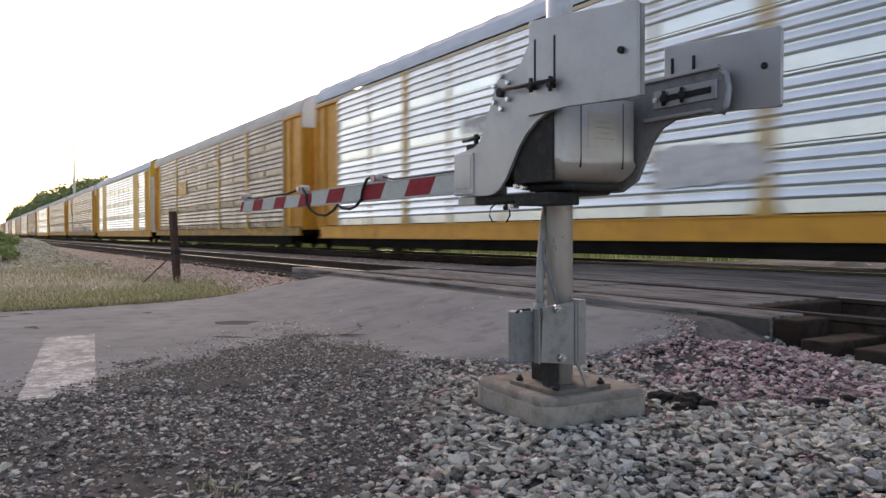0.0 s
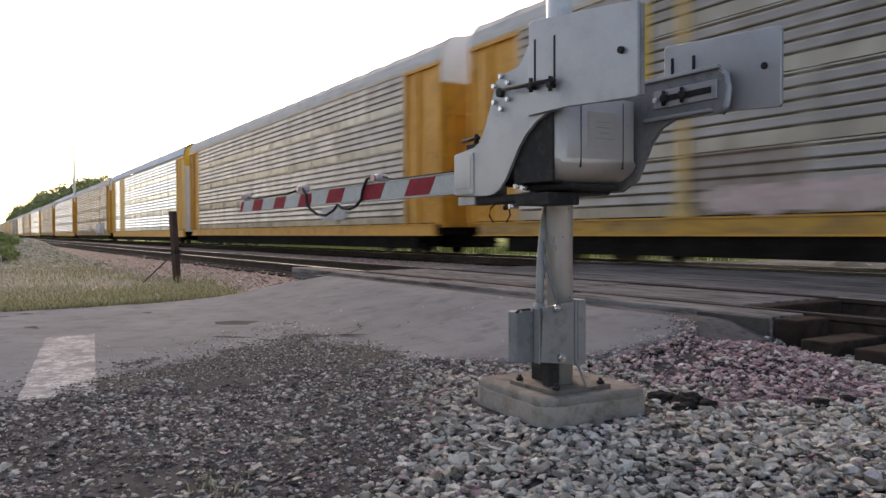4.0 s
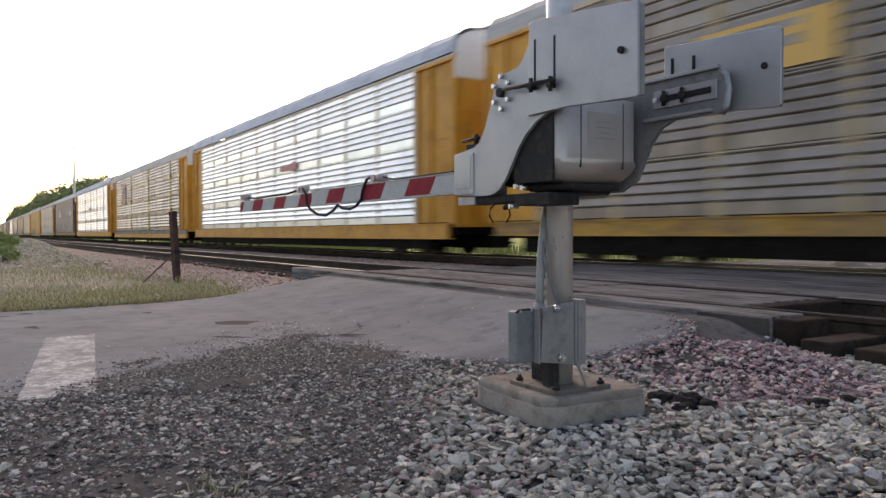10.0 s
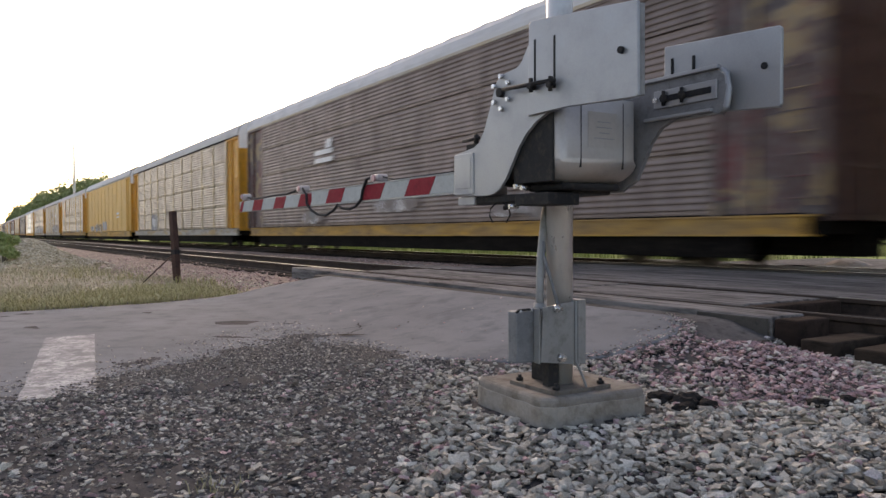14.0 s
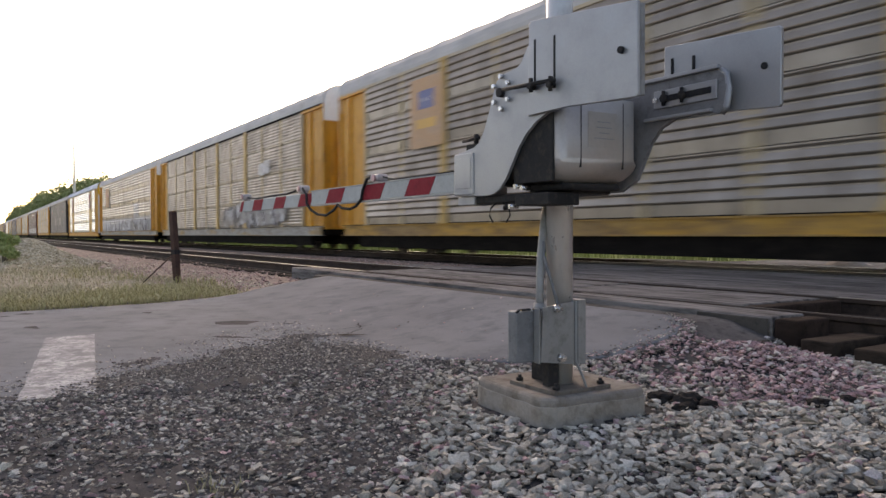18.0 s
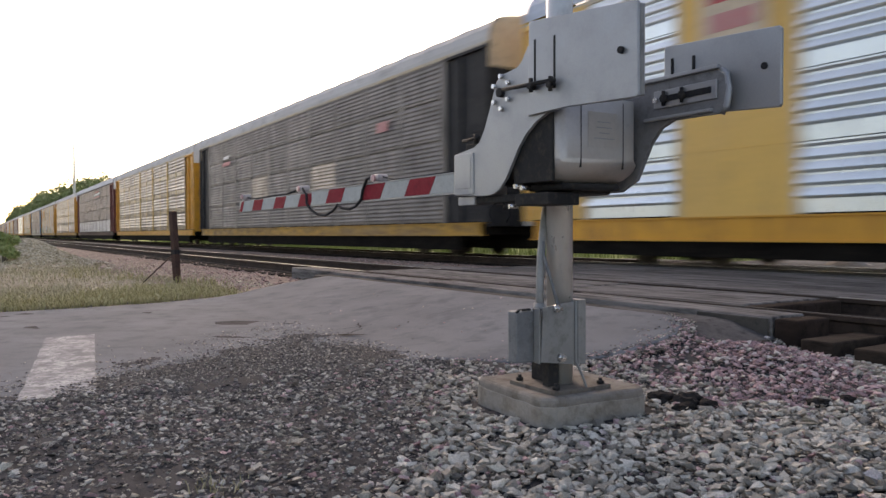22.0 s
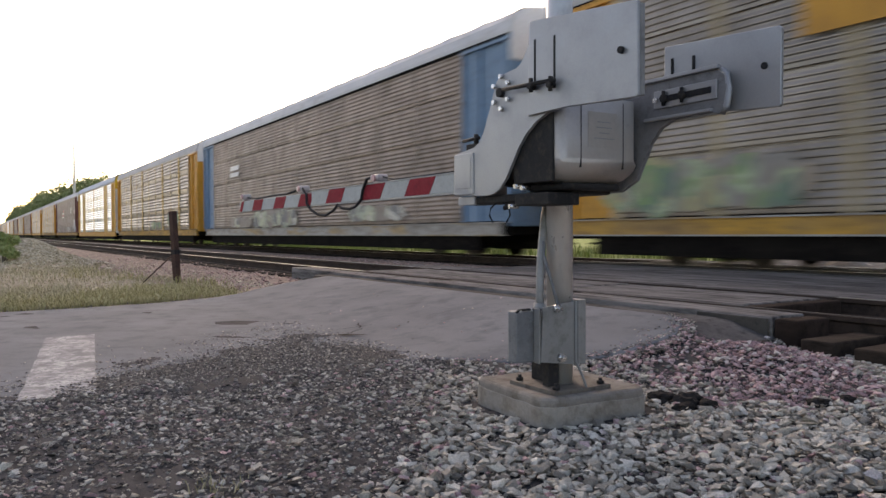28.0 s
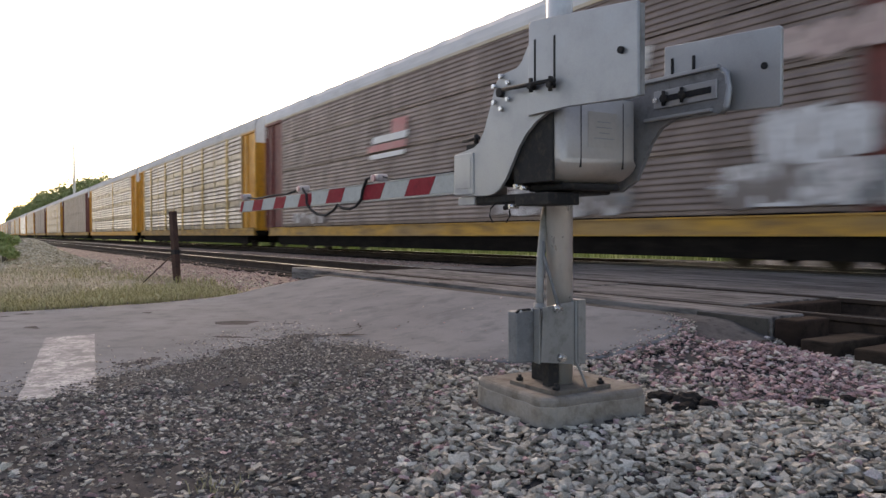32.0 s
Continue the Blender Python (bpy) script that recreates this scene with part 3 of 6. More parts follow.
def grit_z(x, y):
    rag = 0.55 * noise.noise((x * 2.3, y * 2.3, 3)) + 0.24 * noise.noise((x * 8, y * 8, 3)) + 0.10 * noise.noise((x * 21, y * 21, 3))
    return road_z(x, y) + 0.006 * (2 * smooth(-0.35, 0.35, grit_in(x, y) + rag) - 1) + 0.003 * noise.noise((x * 30, y * 30, 1)) - 0.03 * smooth(0.1, 0.5, x - road_right(y))


gvs, gfs = [], []
for i in range(121):
    for j in range(91):
        x, y = -7.3 + 4.0 * i / 120, -0.4 + 3.3 * j / 90
        gvs.append((x, y, grit_z(x, y)))
        if i and j:
            gfs.append(((i - 1) * 91 + j - 1, i * 91 + j - 1, i * 91 + j, (i - 1) * 91 + j))
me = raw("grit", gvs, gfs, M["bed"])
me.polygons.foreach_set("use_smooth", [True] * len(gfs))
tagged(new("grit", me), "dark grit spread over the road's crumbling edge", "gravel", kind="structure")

# ---------------------------------------------------------------- tracks
RAIL_PROF = [(-0.038, 0.0), (-0.038, -0.035), (-0.010, -0.05), (-0.010, -0.14), (-0.07, -0.155), (-0.07, -0.17), (0.07, -0.17), (0.07, -0.155),
             (0.010, -0.14), (0.010, -0.05), (0.038, -0.035), (0.038, 0.0)]


def rail(y, x0, x1, parent):
    bm = bmesh.new()
    a = [bm.verts.new((x0, y + p, RAIL_Z + q - 0.004)) for p, q in RAIL_PROF]
    b = [bm.verts.new((x1, y + p, RAIL_Z + q - 0.004)) for p, q in RAIL_PROF]
    n = len(a)
    for k in range(n):
        bm.faces.new((a[k], a[(k + 1) % n], b[(k + 1) % n], b[k]))
    bm.faces.new(a), bm.faces.new(b[::-1])
    r = part("rail", bm, M["rust"], parent)
    # running surface: bright in the open, darker without glint on the near track's crossing
    for a0, a1, mt in (((x0, -11.2, "rail_top"), (-11.2, -4.1, "rail_dull"), (-4.1, x1, "rail_dull" if y < 6 else "rail_top")) if y < 8 else ((x0, x1, "rail_top"),)):
        bm = bmesh.new()
        box(bm, a0, a1, y - 0.026, y + 0.026, RAIL_Z - 0.003, RAIL_Z + 0.001)
        part("rail_head", bm, M[mt], r, "polished running surface" if mt == "rail_top" else "running surface coloured dark, without glint")
    # black strips stand in for the shaded flangeway gaps
    if y < 8:
        for q in (-0.085, 0.085):
            bm = bmesh.new()
            box(bm, -11.2, -4.16, y + q - 0.04, y + q + 0.04, 0.10, RAIL_Z - 0.02, 0.004)
            part("flangeway_filler", bm, M["rubber"], r, "black strip in the shaded flangeway beside the rail")


bm = bmesh.new()
box(bm, -0.115, 0.115, -1.29, 1.29, -0.17, 0.0, 0.012)
tie_me = finish(bm, "tie", M["tie"])
rng = random.Random(11)
for cy, tname in ((NEAR_Y, "near_track"), (FAR_Y, "far_track")):
    tr = thing("railway_track", "rusty steel rails on dark timber ties", "railway track", kind="structure")
    for s in (-1, 1):
        rail(cy + s * GAUGE, -900, 120, tr)
    for k in range(150):
        x = -2.97 + 0.40 * k if k < 14 else -11.75 - 0.52 * (k - 14)
        up = 0.045 if k < 3 and cy == NEAR_Y else 0.0
        t = part("tie", tie_me, None, tr, at=(x + rng.uniform(-0.02, 0.02), cy + rng.uniform(-0.06, 0.06) - up * 3, 0.085 + up + rng.uniform(-0.01, 0.012)))
        t.rotation_euler = (rng.uniform(-0.01, 0.01), rng.uniform(-0.02, 0.02), rng.uniform(-0.03, 0.03))
    bm = bmesh.new()
    for k in range(130):
        x = -11.75 - 0.52 * (136 + k)
        box(bm, x - 0.11, x + 0.11, cy - 1.29, cy + 1.29, -0.05, 0.085)
    tagged(part("far_ties", bm, M["tie"], tr), kind="stuff")

# crossing panels: field and gauge boards on both tracks, each a slab of its own
slab_cache = {}


def slab(x0, x1, y0, y1, parent, mat="panel_conc"):
    key = (round(x1 - x0, 2), round(y1 - y0, 2), mat)
    if key not in slab_cache:
        bm = bmesh.new()
        dx, dy = (x1 - x0) / 2, (y1 - y0) / 2
        box(bm, -dx, dx, -dy, dy, -0.20, 0.0, 0.012)
        slab_cache[key] = finish(bm, "crossing_panel", M[mat])
    ob = part("crossing_panel", slab_cache[key], None, parent, at=((x0 + x1) / 2, (y0 + y1) / 2, RAIL_Z + rng.uniform(-0.007, 0.002)))
    ob.rotation_euler = (rng.uniform(-0.004, 0.004), rng.uniform(-0.003, 0.003), 0)


for cy in (NEAR_Y, FAR_Y):
    cr = thing("crossing_surface", "worn grey concrete crossing panels beside the rails", "crossing", kind="structure")
    near = cy == NEAR_Y
    for y0, y1, xe, mt in ((cy - GAUGE - 0.52, cy - GAUGE - 0.12, -3.40, "panel_conc" if near else "asphalt_dark"), (cy - GAUGE + 0.17, cy + GAUGE - 0.17, -4.15, "panel_conc"),
                       (cy + GAUGE + 0.12, cy + GAUGE + 0.66, -3.4, "panel_conc")):
        x = xe
        while x > -11.2:
            slab(x - 2.44, x - 0.012, y0, y1, cr, mt)
            x -= 2.44
    # dark timber headers that close the panels' ends
    for y0, y1, xe in ((cy - GAUGE - 0.52, cy - GAUGE - 0.12, -3.40), (cy - GAUGE + 0.17, cy + GAUGE - 0.17, -4.15)):
        bm = bmesh.new()
        box(bm, xe + 0.004, xe + 0.19, y0, y1, 0.0, RAIL_Z - 0.012, 0.02)
        part("end_header", bm, M["timber"], cr, "dark timber header at the panel's end")

# ---------------------------------------------------------------- gravel
PHI = (1 + sqrt(5)) / 2
ico_v = np.array([(-1, PHI, 0), (1, PHI, 0), (-1, -PHI, 0), (1, -PHI, 0), (0, -1, PHI), (0, 1, PHI), (0, -1, -PHI), (0, 1, -PHI), (PHI, 0, -1), (PHI, 0, 1), (-PHI, 0, -1), (-PHI, 0, 1)]) / 1.9
ico_f = np.array([(0, 11, 5), (0, 5, 1), (0, 1, 7), (0, 7, 10), (0, 10, 11), (1, 5, 9), (5, 11, 4), (11, 10, 2), (10, 7, 6), (7, 1, 8), (3, 9, 4), (3, 4, 2), (3, 2, 6), (3, 6, 8), (3, 8, 9), (4, 9, 5), (2, 4, 11), (6, 2, 10), (8, 6, 7), (9, 8, 1)])


def stone_cloud(name, pts, sizes, material, label, seed, parent=None):
    """Many loose stones in one mesh, each an uneven lump."""
    r = np.random.RandomState(seed)
    n = len(pts)
    nv = len(ico_v)
    v = np.repeat(ico_v[None], n, 0) + r.uniform(-0.48, 0.48, (n, nv, 3))
    v *= np.stack([r.uniform(0.85, 1.5, n), r.uniform(0.7, 1.15, n), r.uniform(0.32, 0.62, n)], 1)[:, None, :]
    for ax, lim in ((0, 0.45), (1, 0.45), (2, pi)):
        an = r.uniform(-lim, lim, n)
        ca, sa = np.cos(an)[:, None], np.sin(an)[:, None]
        p, q = (ax + 1) % 3, (ax + 2) % 3
        vp, vq = v[..., p].copy(), v[..., q].copy()
        v[..., p], v[..., q] = vp * ca - vq * sa, vp * sa + vq * ca
    v = v * np.asarray(sizes)[:, None, None] + np.asarray(pts)[:, None, :]
    f = (ico_f[None] + (np.arange(n) * nv)[:, None, None]).reshape(-1, 3)
    me = bpy.data.meshes.new(name)
    me.vertices.add(n * nv)
    me.vertices.foreach_set("co", v.reshape(-1))
    me.loops.add(len(f) * 3)
    me.loops.foreach_set("vertex_index", f.reshape(-1))
    me.polygons.add(len(f))
    me.polygons.foreach_set("loop_start", np.arange(0, len(f) * 3, 3))
    me.polygons.foreach_set("loop_total", np.full(len(f), 3))
    me.polygons.foreach_set("use_smooth", r.uniform(size=n).repeat(len(ico_f)) < 0.06)
    me.update(calc_edges=True)
    me.materials.append(material)
    ob = new(name, me)
    ob.parent = parent
    return tagged(ob, label, "gravel", kind="stuff")


BASE = (-2.858, 2.43)           # middle of the mast's foundation


def in_base(x, y, m=0.0):
    return abs(x - BASE[0]) < 0.32 + m and abs(y - BASE[1]) < 0.31 + m


r = np.random.RandomState(3)
lots = {"grey": ([], []), "pink": ([], []), "dark": ([], [])}
for _ in range(330000):
    x, y = r.uniform(-7.2, 2.0), r.uniform(-1.6, 5.2)
    # keep to what lies before the eye
    ax, ay = -x * cos(radians(31.72)) + y * sin(radians(31.72)), x * sin(radians(31.72)) + y * cos(radians(31.72))
    if (ax < 1.3 or abs(ay) > 0.64 * ax + 0.15) and r.rand() > 0.45:        # thinner behind and beside the eye
        continue
    onroad = x < road_right(y) - 0.03
    if (onroad and y > 2.72) or (y > 4.3 and x < -3.45) or (y > 3.85 and x < -3.42 and r.rand() < 0.9) or in_base(x, y, 0.02):
        continue
    nz = noise.noise((x * 0.8, y * 0.8, 4.0))
    nf = noise.noise((x * 3.1, y * 3.1, 7.0))
    if r.rand() > smooth(2.0, 0.5, x + 0.6 * nz) * smooth(-1.7, -0.4, y + 0.6 * nz):         # the spread stone ends raggedly
        continue
    # light stones lie thick round the foundation; towards the road they thin out to dark fines
    across, along = x * 0.628 + y * 0.778, y * 0.628 - x * 0.778
    rut = noise.noise((across * 2.4, along * 0.7, 12.0))
    thick = smooth(-0.30, 0.30, (x + 4.19) * 0.628 + (y - 2.66) * 0.778 + 0.18 * nz + 0.16 * nf + 0.55 * rut)
    inner = grit_in(x, y)
    if onroad:
        if r.rand() > 0.9 * smooth(-0.95, 0.55, inner + 0.4 * nf + 0.3 * nz) ** 1.5:
            continue
        z, s, lot = max(road_z(x, y), grit_z(x, y)), 0.0025 + 0.007 * r.rand() ** 2, "dark" if r.rand() < 0.66 else "grey"
    else:
        z = max(ground_z(x, y), grit_z(x, y)) if x < -3.4 and y < 2.8 else ground_z(x, y)
        if r.rand() < 0.10 + 0.90 * thick:
            u = r.rand()
            s = r.uniform(0.003, 0.008) if u < 0.62 else (r.uniform(0.008, 0.016) if u < 0.90 else r.uniform(0.016, 0.029))
            s *= 0.62 + 0.38 * thick
            # pink stone was tipped in a heap between the apron and the ties
            u, w = (x + 3.05) * 0.85 - (y - 4.0) * 0.526, (x + 3.05) * 0.526 + (y - 4.0) * 0.85
            pinkness = 1 - smooth(0.75, 1.25, sqrt((u / 1.0) ** 2 + (w / 0.72) ** 2) + 0.3 * nf)
            band = smooth(0.05, 0.3, thick) * (1 - smooth(0.5, 0.9, thick)) * smooth(-0.1, 0.3, nz)      # a streak of pink along the edge of the pale stone
            lot = "pink" if r.rand() < 0.05 + 0.85 * pinkness + 0.30 * band else "grey"
            s *= 1 - 0.25 * pinkness
            z += r.uniform(0, 0.022) if s > 0.01 else 0
            if ax < 2.6 and r.rand() < 0.25 * (1 - thick):
                lot = "dark"
        else:
            s, lot = (r.uniform(0.003, 0.008) if r.rand() < 0.72 else r.uniform(0.008, 0.016)), "dark" if r.rand() < 0.64 else ("grey" if r.rand() < 0.85 else "pink")
            if r.rand() < 1.1 * max(nf, 0) + 1.2 * max(nz, 0):        # bare patches of fines
                continue
    if abs(x - BASE[0]) < 0.42 and abs(y - BASE[1]) < 0.41:
        z -= 0.012
    if r.rand() > 0.74:
        continue
    lots[lot][0].append((x, y, z + s * 0.12))
    lots[lot][1].append(s)
stone_cloud("gravel_grey", *lots["grey"], M["gravel"], "loose pale grey crushed stone round the foundation", 5)
stone_cloud("gravel_pink", *lots["pink"], M["gravel_pink"], "loose pinkish crushed stone beside the track", 6)
M["crumbs"] = stones("gravel_crumbs", DARK[:4] + PINK[:3] + GREY[5:8])
stone_cloud("crumbs", *CRUMBS, M["crumbs"], "small stones scattered along the road edge", 23)
stone_cloud("gravel_fines", *lots["dark"], M["gravel_dark"], "small dark stones and grit beside the road", 7)

# ballast of the tracks
pts, sz = [], []
for _ in range(4500):
    if r.rand() < 0.04:
        x, y = r.uniform(-3.2, -0.2), r.uniform(5.2, 7.6)
    else:
        x, y = -10.4 - abs(r.normal(0, 9)) - r.uniform(0, 1.2), r.uniform(2.6, 10.6)
    s = r.uniform(0.010, 0.028)
    pts.append((x, y, ground_z(x, y) + r.uniform(0.0, 0.02)))
    sz.append(s)
M["ballast"] = stones("ballast_pink", [(0.60, 0.42, 0.38), (0.66, 0.50, 0.45), (0.46, 0.31, 0.28), (0.55, 0.38, 0.35), (0.40, 0.27, 0.25)])
stone_cloud("track_ballast", pts, sz, M["ballast"], "pink granite track ballast", 8)

# single stones that lie uppermost near the foundation
rs = random.Random(77)
stone_me = []
for k in range(10):
    bm = bmesh.new()
    bmesh.ops.create_cube(bm, size=1.5)
    bmesh.ops.bevel(bm, geom=bm.edges[:], offset=0.30, segments=2, profile=0.5, affect="EDGES")
    for v in bm.verts:
        v.co += Vector((rs.uniform(-0.11, 0.11), rs.uniform(-0.11, 0.11), rs.uniform(-0.11, 0.11)))
        v.co.x *= 1.15
        v.co.z *= 0.6
    for f in bm.faces:
        f.smooth = True
    stone_me.append(finish(bm, "stone", M["stone"]))
bed = thing("gravel_bed", "single pale stones lying on the gravel", "gravel", kind="structure")
made = 0
while made < 290:
    x, y = rs.uniform(-3.6, -0.9), rs.uniform(0.7, 3.6)
    ax, ay = -x * 0.8507 + y * 0.5257, x * 0.5257 + y * 0.8507
    if ax < 1.7 or abs(ay) > 0.57 * ax or in_base(x, y, 0.06) or (x + 4.19) * 0.628 + (y - 2.66) * 0.778 < 0.1:
        continue
    s = rs.uniform(0.011, 0.022)
    ob = part("stone", stone_me[made % 10], None, bed, at=(x, y, ground_z(x, y) + 0.010 + s * 0.3))
    ob.scale = (s, s, s)
    ob.rotation_euler = (rs.uniform(-0.5, 0.5), rs.uniform(-0.5, 0.5), rs.uniform(0, 6.28))
    made += 1

# ---------------------------------------------------------------- crossing gate
MX, MY = -2.78, 2.37             # the mast
M["concrete_rim"] = surface("concrete_stained_rim", (0.235, 0.212, 0.188), (0.30, 0.272, 0.24), (0.14, 0.115, 0.092), 0.9, 0.0, 2.0, dirt_at=(0.45, 0.70), grain=70, relief=0.45, vary=False, spec=0.1)


def pour(half_x, half_y, z0, z1, soft):
    """One worn block of concrete with rounded corners."""
    bm = bmesh.new()
    box(bm, -half_x, half_x, -half_y, half_y, z0, z1)
    bmesh.ops.bevel(bm, geom=[e for e in bm.edges if abs(e.verts[0].co.z - e.verts[1].co.z) > 0.5 * (z1 - z0)], offset=0.075, segments=3, profile=0.5, affect="EDGES")
    bmesh.ops.bevel(bm, geom=[e for e in bm.edges if min(v.co.z for v in e.verts) > z1 - 0.001], offset=soft, segments=3, profile=0.5, affect="EDGES")
    bmesh.ops.subdivide_edges(bm, edges=[e for e in bm.edges if e.calc_length() > 0.2], cuts=5, use_grid_fill=True)
    for v in bm.verts:
        v.co += Vector((noise.noise(v.co * 9), noise.noise(v.co * 9 + Vector((5, 0, 0))), noise.noise(v.co * 9 + Vector((0, 7, 0))))) * 0.005
    return bm


foundation = thing("foundation", "square weathered concrete foundation set in gravel", "foundation", (BASE[0], BASE[1], 0.0), -5)
part("body", pour(0.320, 0.306, -0.25, 0.094, 0.006), M["concrete"], foundation)
part("top_slab", pour(0.316, 0.302, 0.090, 0.132, 0.022), M["concrete_rim"], foundation, "darker stained top with worn edges")

gate = thing("crossing_gate", "galvanised crossing gate with its striped arm lowered", "crossing gate")

bm = bmesh.new()
tube(bm, [(MX, MY, 0.15), (MX, MY, 2.9)], 0.0625, 24)
part("mast", bm, M["pole"], gate, "round galvanised steel mast")

# foot: base plate, split clamp, junction box, anchor bolts
bm = bmesh.new()
box(bm, MX - 0.17, MX + 0.17, MY - 0.17, MY + 0.17, 0.128, 0.150, 0.004)
part("base_plate", bm, M["plate_foot"], gate, "dull steel base plate")
for sx in (-1, 1):
    for sy in (-1, 1):
        bm = bmesh.new()
        x, y = MX + sx * 0.135, MY + sy * 0.135
        tube(bm, [(x, y, 0.13), (x, y, 0.178)], 0.009, 8)
        tube(bm, [(x, y, 0.150), (x, y, 0.165)], 0.017, 6)
        part("anchor_bolt", bm, M["steel_dark"], gate)
bm = bmesh.new()
xc = MX + 0.075
vs = [bm.verts.new((x, y, z)) for x in (xc, xc + 0.012) for y, z in ((2.185, 0.272), (2.385, 0.245), (2.385, 0.54), (2.20, 0.52))]
for q in ((0, 1, 2, 3), (7, 6, 5, 4), (0, 4, 5, 1), (1, 5, 6, 2), (2, 6, 7, 3), (3, 7, 4, 0)):
    bm.faces.new([vs[k] for k in q])
box(bm, xc - 0.028, xc + 0.012, 2.176, 2.184, 0.266, 0.516, 0.002)
clamp = part("mast_clamp", bm, M["clamp_grey"], gate, "folded grey steel clamp round the mast")
bm = bmesh.new()
box(bm, xc - 0.10, xc + 0.022, 2.40, 2.45, 0.245, 0.548, 0.004)
part("clamp_flange", bm, M["clamp_grey"], clamp)
bm = bmesh.new()
box(bm, MX + 0.02, MX + 0.07, 2.25, 2.31, 0.15, 0.30, 0.004)
box(bm, MX - 0.14, MX - 0.04, MY - 0.06, MY + 0.10, 0.15, 0.28, 0.004)
part("foot_bracket", bm, M["steel_dark"], gate)
for z, y in ((0.515, 2.275), (0.285, 2.30)):
    bm = bmesh.new()
    tube(bm, [(xc, y, z), (xc + 0.05, y, z)], 0.010, 8)
    tube(bm, [(xc + 0.012, y, z), (xc + 0.03, y, z)], 0.020, 6)
    part("clamp_bolt", bm, M["chrome"], gate)
jb = bmesh.new()
box(jb, -2.80, -2.737, 2.078, 2.25, 0.268, 0.506, 0.008)
jbox = part("junction_box", jb, M["box_grey"], gate, "small grey steel junction box")
bm = bmesh.new()
tube(bm, [(-2.739, 2.080, 0.500), (-2.737, 2.095, 0.511), (-2.737, 2.15, 0.512), (-2.739, 2.235, 0.505)], 0.006, 6)
part("cover_seal", bm, M["rubber"], jbox)
bm = bmesh.new()
tube(bm, [(-2.775, 2.245, 0.49), (-2.78, 2.250, 0.58), (-2.795, 2.268, 0.74), (-2.83, 2.315, 0.90), (-2.86, 2.36, 1.02)], 0.019, 12)
tube(bm, [(-2.775, 2.245, 0.49), (-2.777, 2.246, 0.535)], 0.027, 12)
part("conduit", bm, M["clamp_grey"], gate, "bent grey conduit leaning on the mast")
bm = bmesh.new()
tube(bm, [(-2.722, 2.318, 0.50), (-2.730, 2.308, 0.55), (-2.750, 2.285, 0.66), (-2.772, 2.268, 0.75), (-2.80, 2.285, 0.82)], 0.008, 8)
part("thin_cable", bm, M["box_grey"], gate, "thin grey cable beside the conduit")
for y, z in ((2.10, 0.505), (2.165, 0.508), (2.228, 0.50)):
    bm = bmesh.new()
    tube(bm, [(-2.742, y, z), (-2.728, y, z + 0.003)], 0.007, 6)
    part("cover_screw", bm, M["chrome"], jbox)
bm = bmesh.new()
tube(bm, [(xc + 0.016, 2.392, 0.54), (xc + 0.016, 2.392, 0.26), (xc + 0.05, 2.40, 0.20), (xc + 0.09, 2.40, 0.13)], 0.006, 6)
part("ground_wire", bm, M["clamp_grey"], gate)

# mechanism housing: rounded case whose door faces along the line, with seams and a blank label plate
bm = bmesh.new()
hx0, hx1, hy0, hy1 = -2.81, -2.48, 2.128, 2.572
box(bm, hx0, hx1, hy0, hy1, 1.075, 1.455)
bmesh.ops.bevel(bm, geom=[e for e in bm.edges if max(v.co.z for v in e.verts) < 1.1], offset=0.115, segments=7, profile=0.5, affect="EDGES")
bmesh.ops.bevel(bm, geom=[e for e in bm.edges if abs(e.verts[0].co.z - e.verts[1].co.z) > 0.2], offset=0.035, segments=4, profile=0.5, affect="EDGES")
for f in bm.faces:
    f.smooth = True
bm.faces.ensure_lookup_table()
case = part("mechanism_case", bm, M["alum"], gate, "rounded cast aluminium mechanism case")
# added near-black box, fills the dark space behind the support arm
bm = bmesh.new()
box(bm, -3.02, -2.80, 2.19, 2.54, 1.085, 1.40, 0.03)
part("inner_frame", bm, M["steel_dark"], gate, "dark box filling the space behind the support arm")
# dark sheet gives the case's side its shade by colour
bm = bmesh.new()
box(bm, hx0 + 0.005, hx1 - 0.05, hy0 - 0.010, hy0 + 0.004, 1.085, 1.45, 0.004)
part("side_cover", bm, M["steel_dark"], gate, "dark cover on the case's side")
for y in (2.235, 2.485):
    bm = bmesh.new()
    box(bm, hx1 - 0.01, hx1 + 0.0015, y - 0.002, y + 0.002, 1.145, 1.44)
    part("door_seam", bm, M["steel_dark"], case)
bm = bmesh.new()
box(bm, hx1 - 0.01, hx1 + 0.0015, 2.275, 2.445, 1.235, 1.39)
lab = part("label_plate", bm, M["alum"], case)
for k, wd in enumerate((0.075, 0.09, 0.06, 0.12)):
    bm = bmesh.new()
    box(bm, hx1 - 0.01, hx1 + 0.0027, 2.37 - wd / 2, 2.37 + wd / 2, 1.345 - k * 0.024, 1.349 - k * 0.024)
    part("print_bar", bm, M["galv"], lab, "blank grey line of print")
bm = bmesh.new()
tube(bm, [(MX, MY, 1.02), (MX, MY, 1.12)], 0.085, 20)
box(bm, MX - 0.06, MX + 0.20, MY - 0.10, MY + 0.14, 1.035, 1.085, 0.01)
part("mast_collar", bm, M["steel_dark"], gate)
# added block: shade and dark brackets below the case in one dark colour
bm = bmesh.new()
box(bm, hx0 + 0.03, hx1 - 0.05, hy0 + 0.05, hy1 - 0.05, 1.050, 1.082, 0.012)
part("drip_tray", bm, M["steel_dark"], gate, "dark block for the shaded underside of the case")

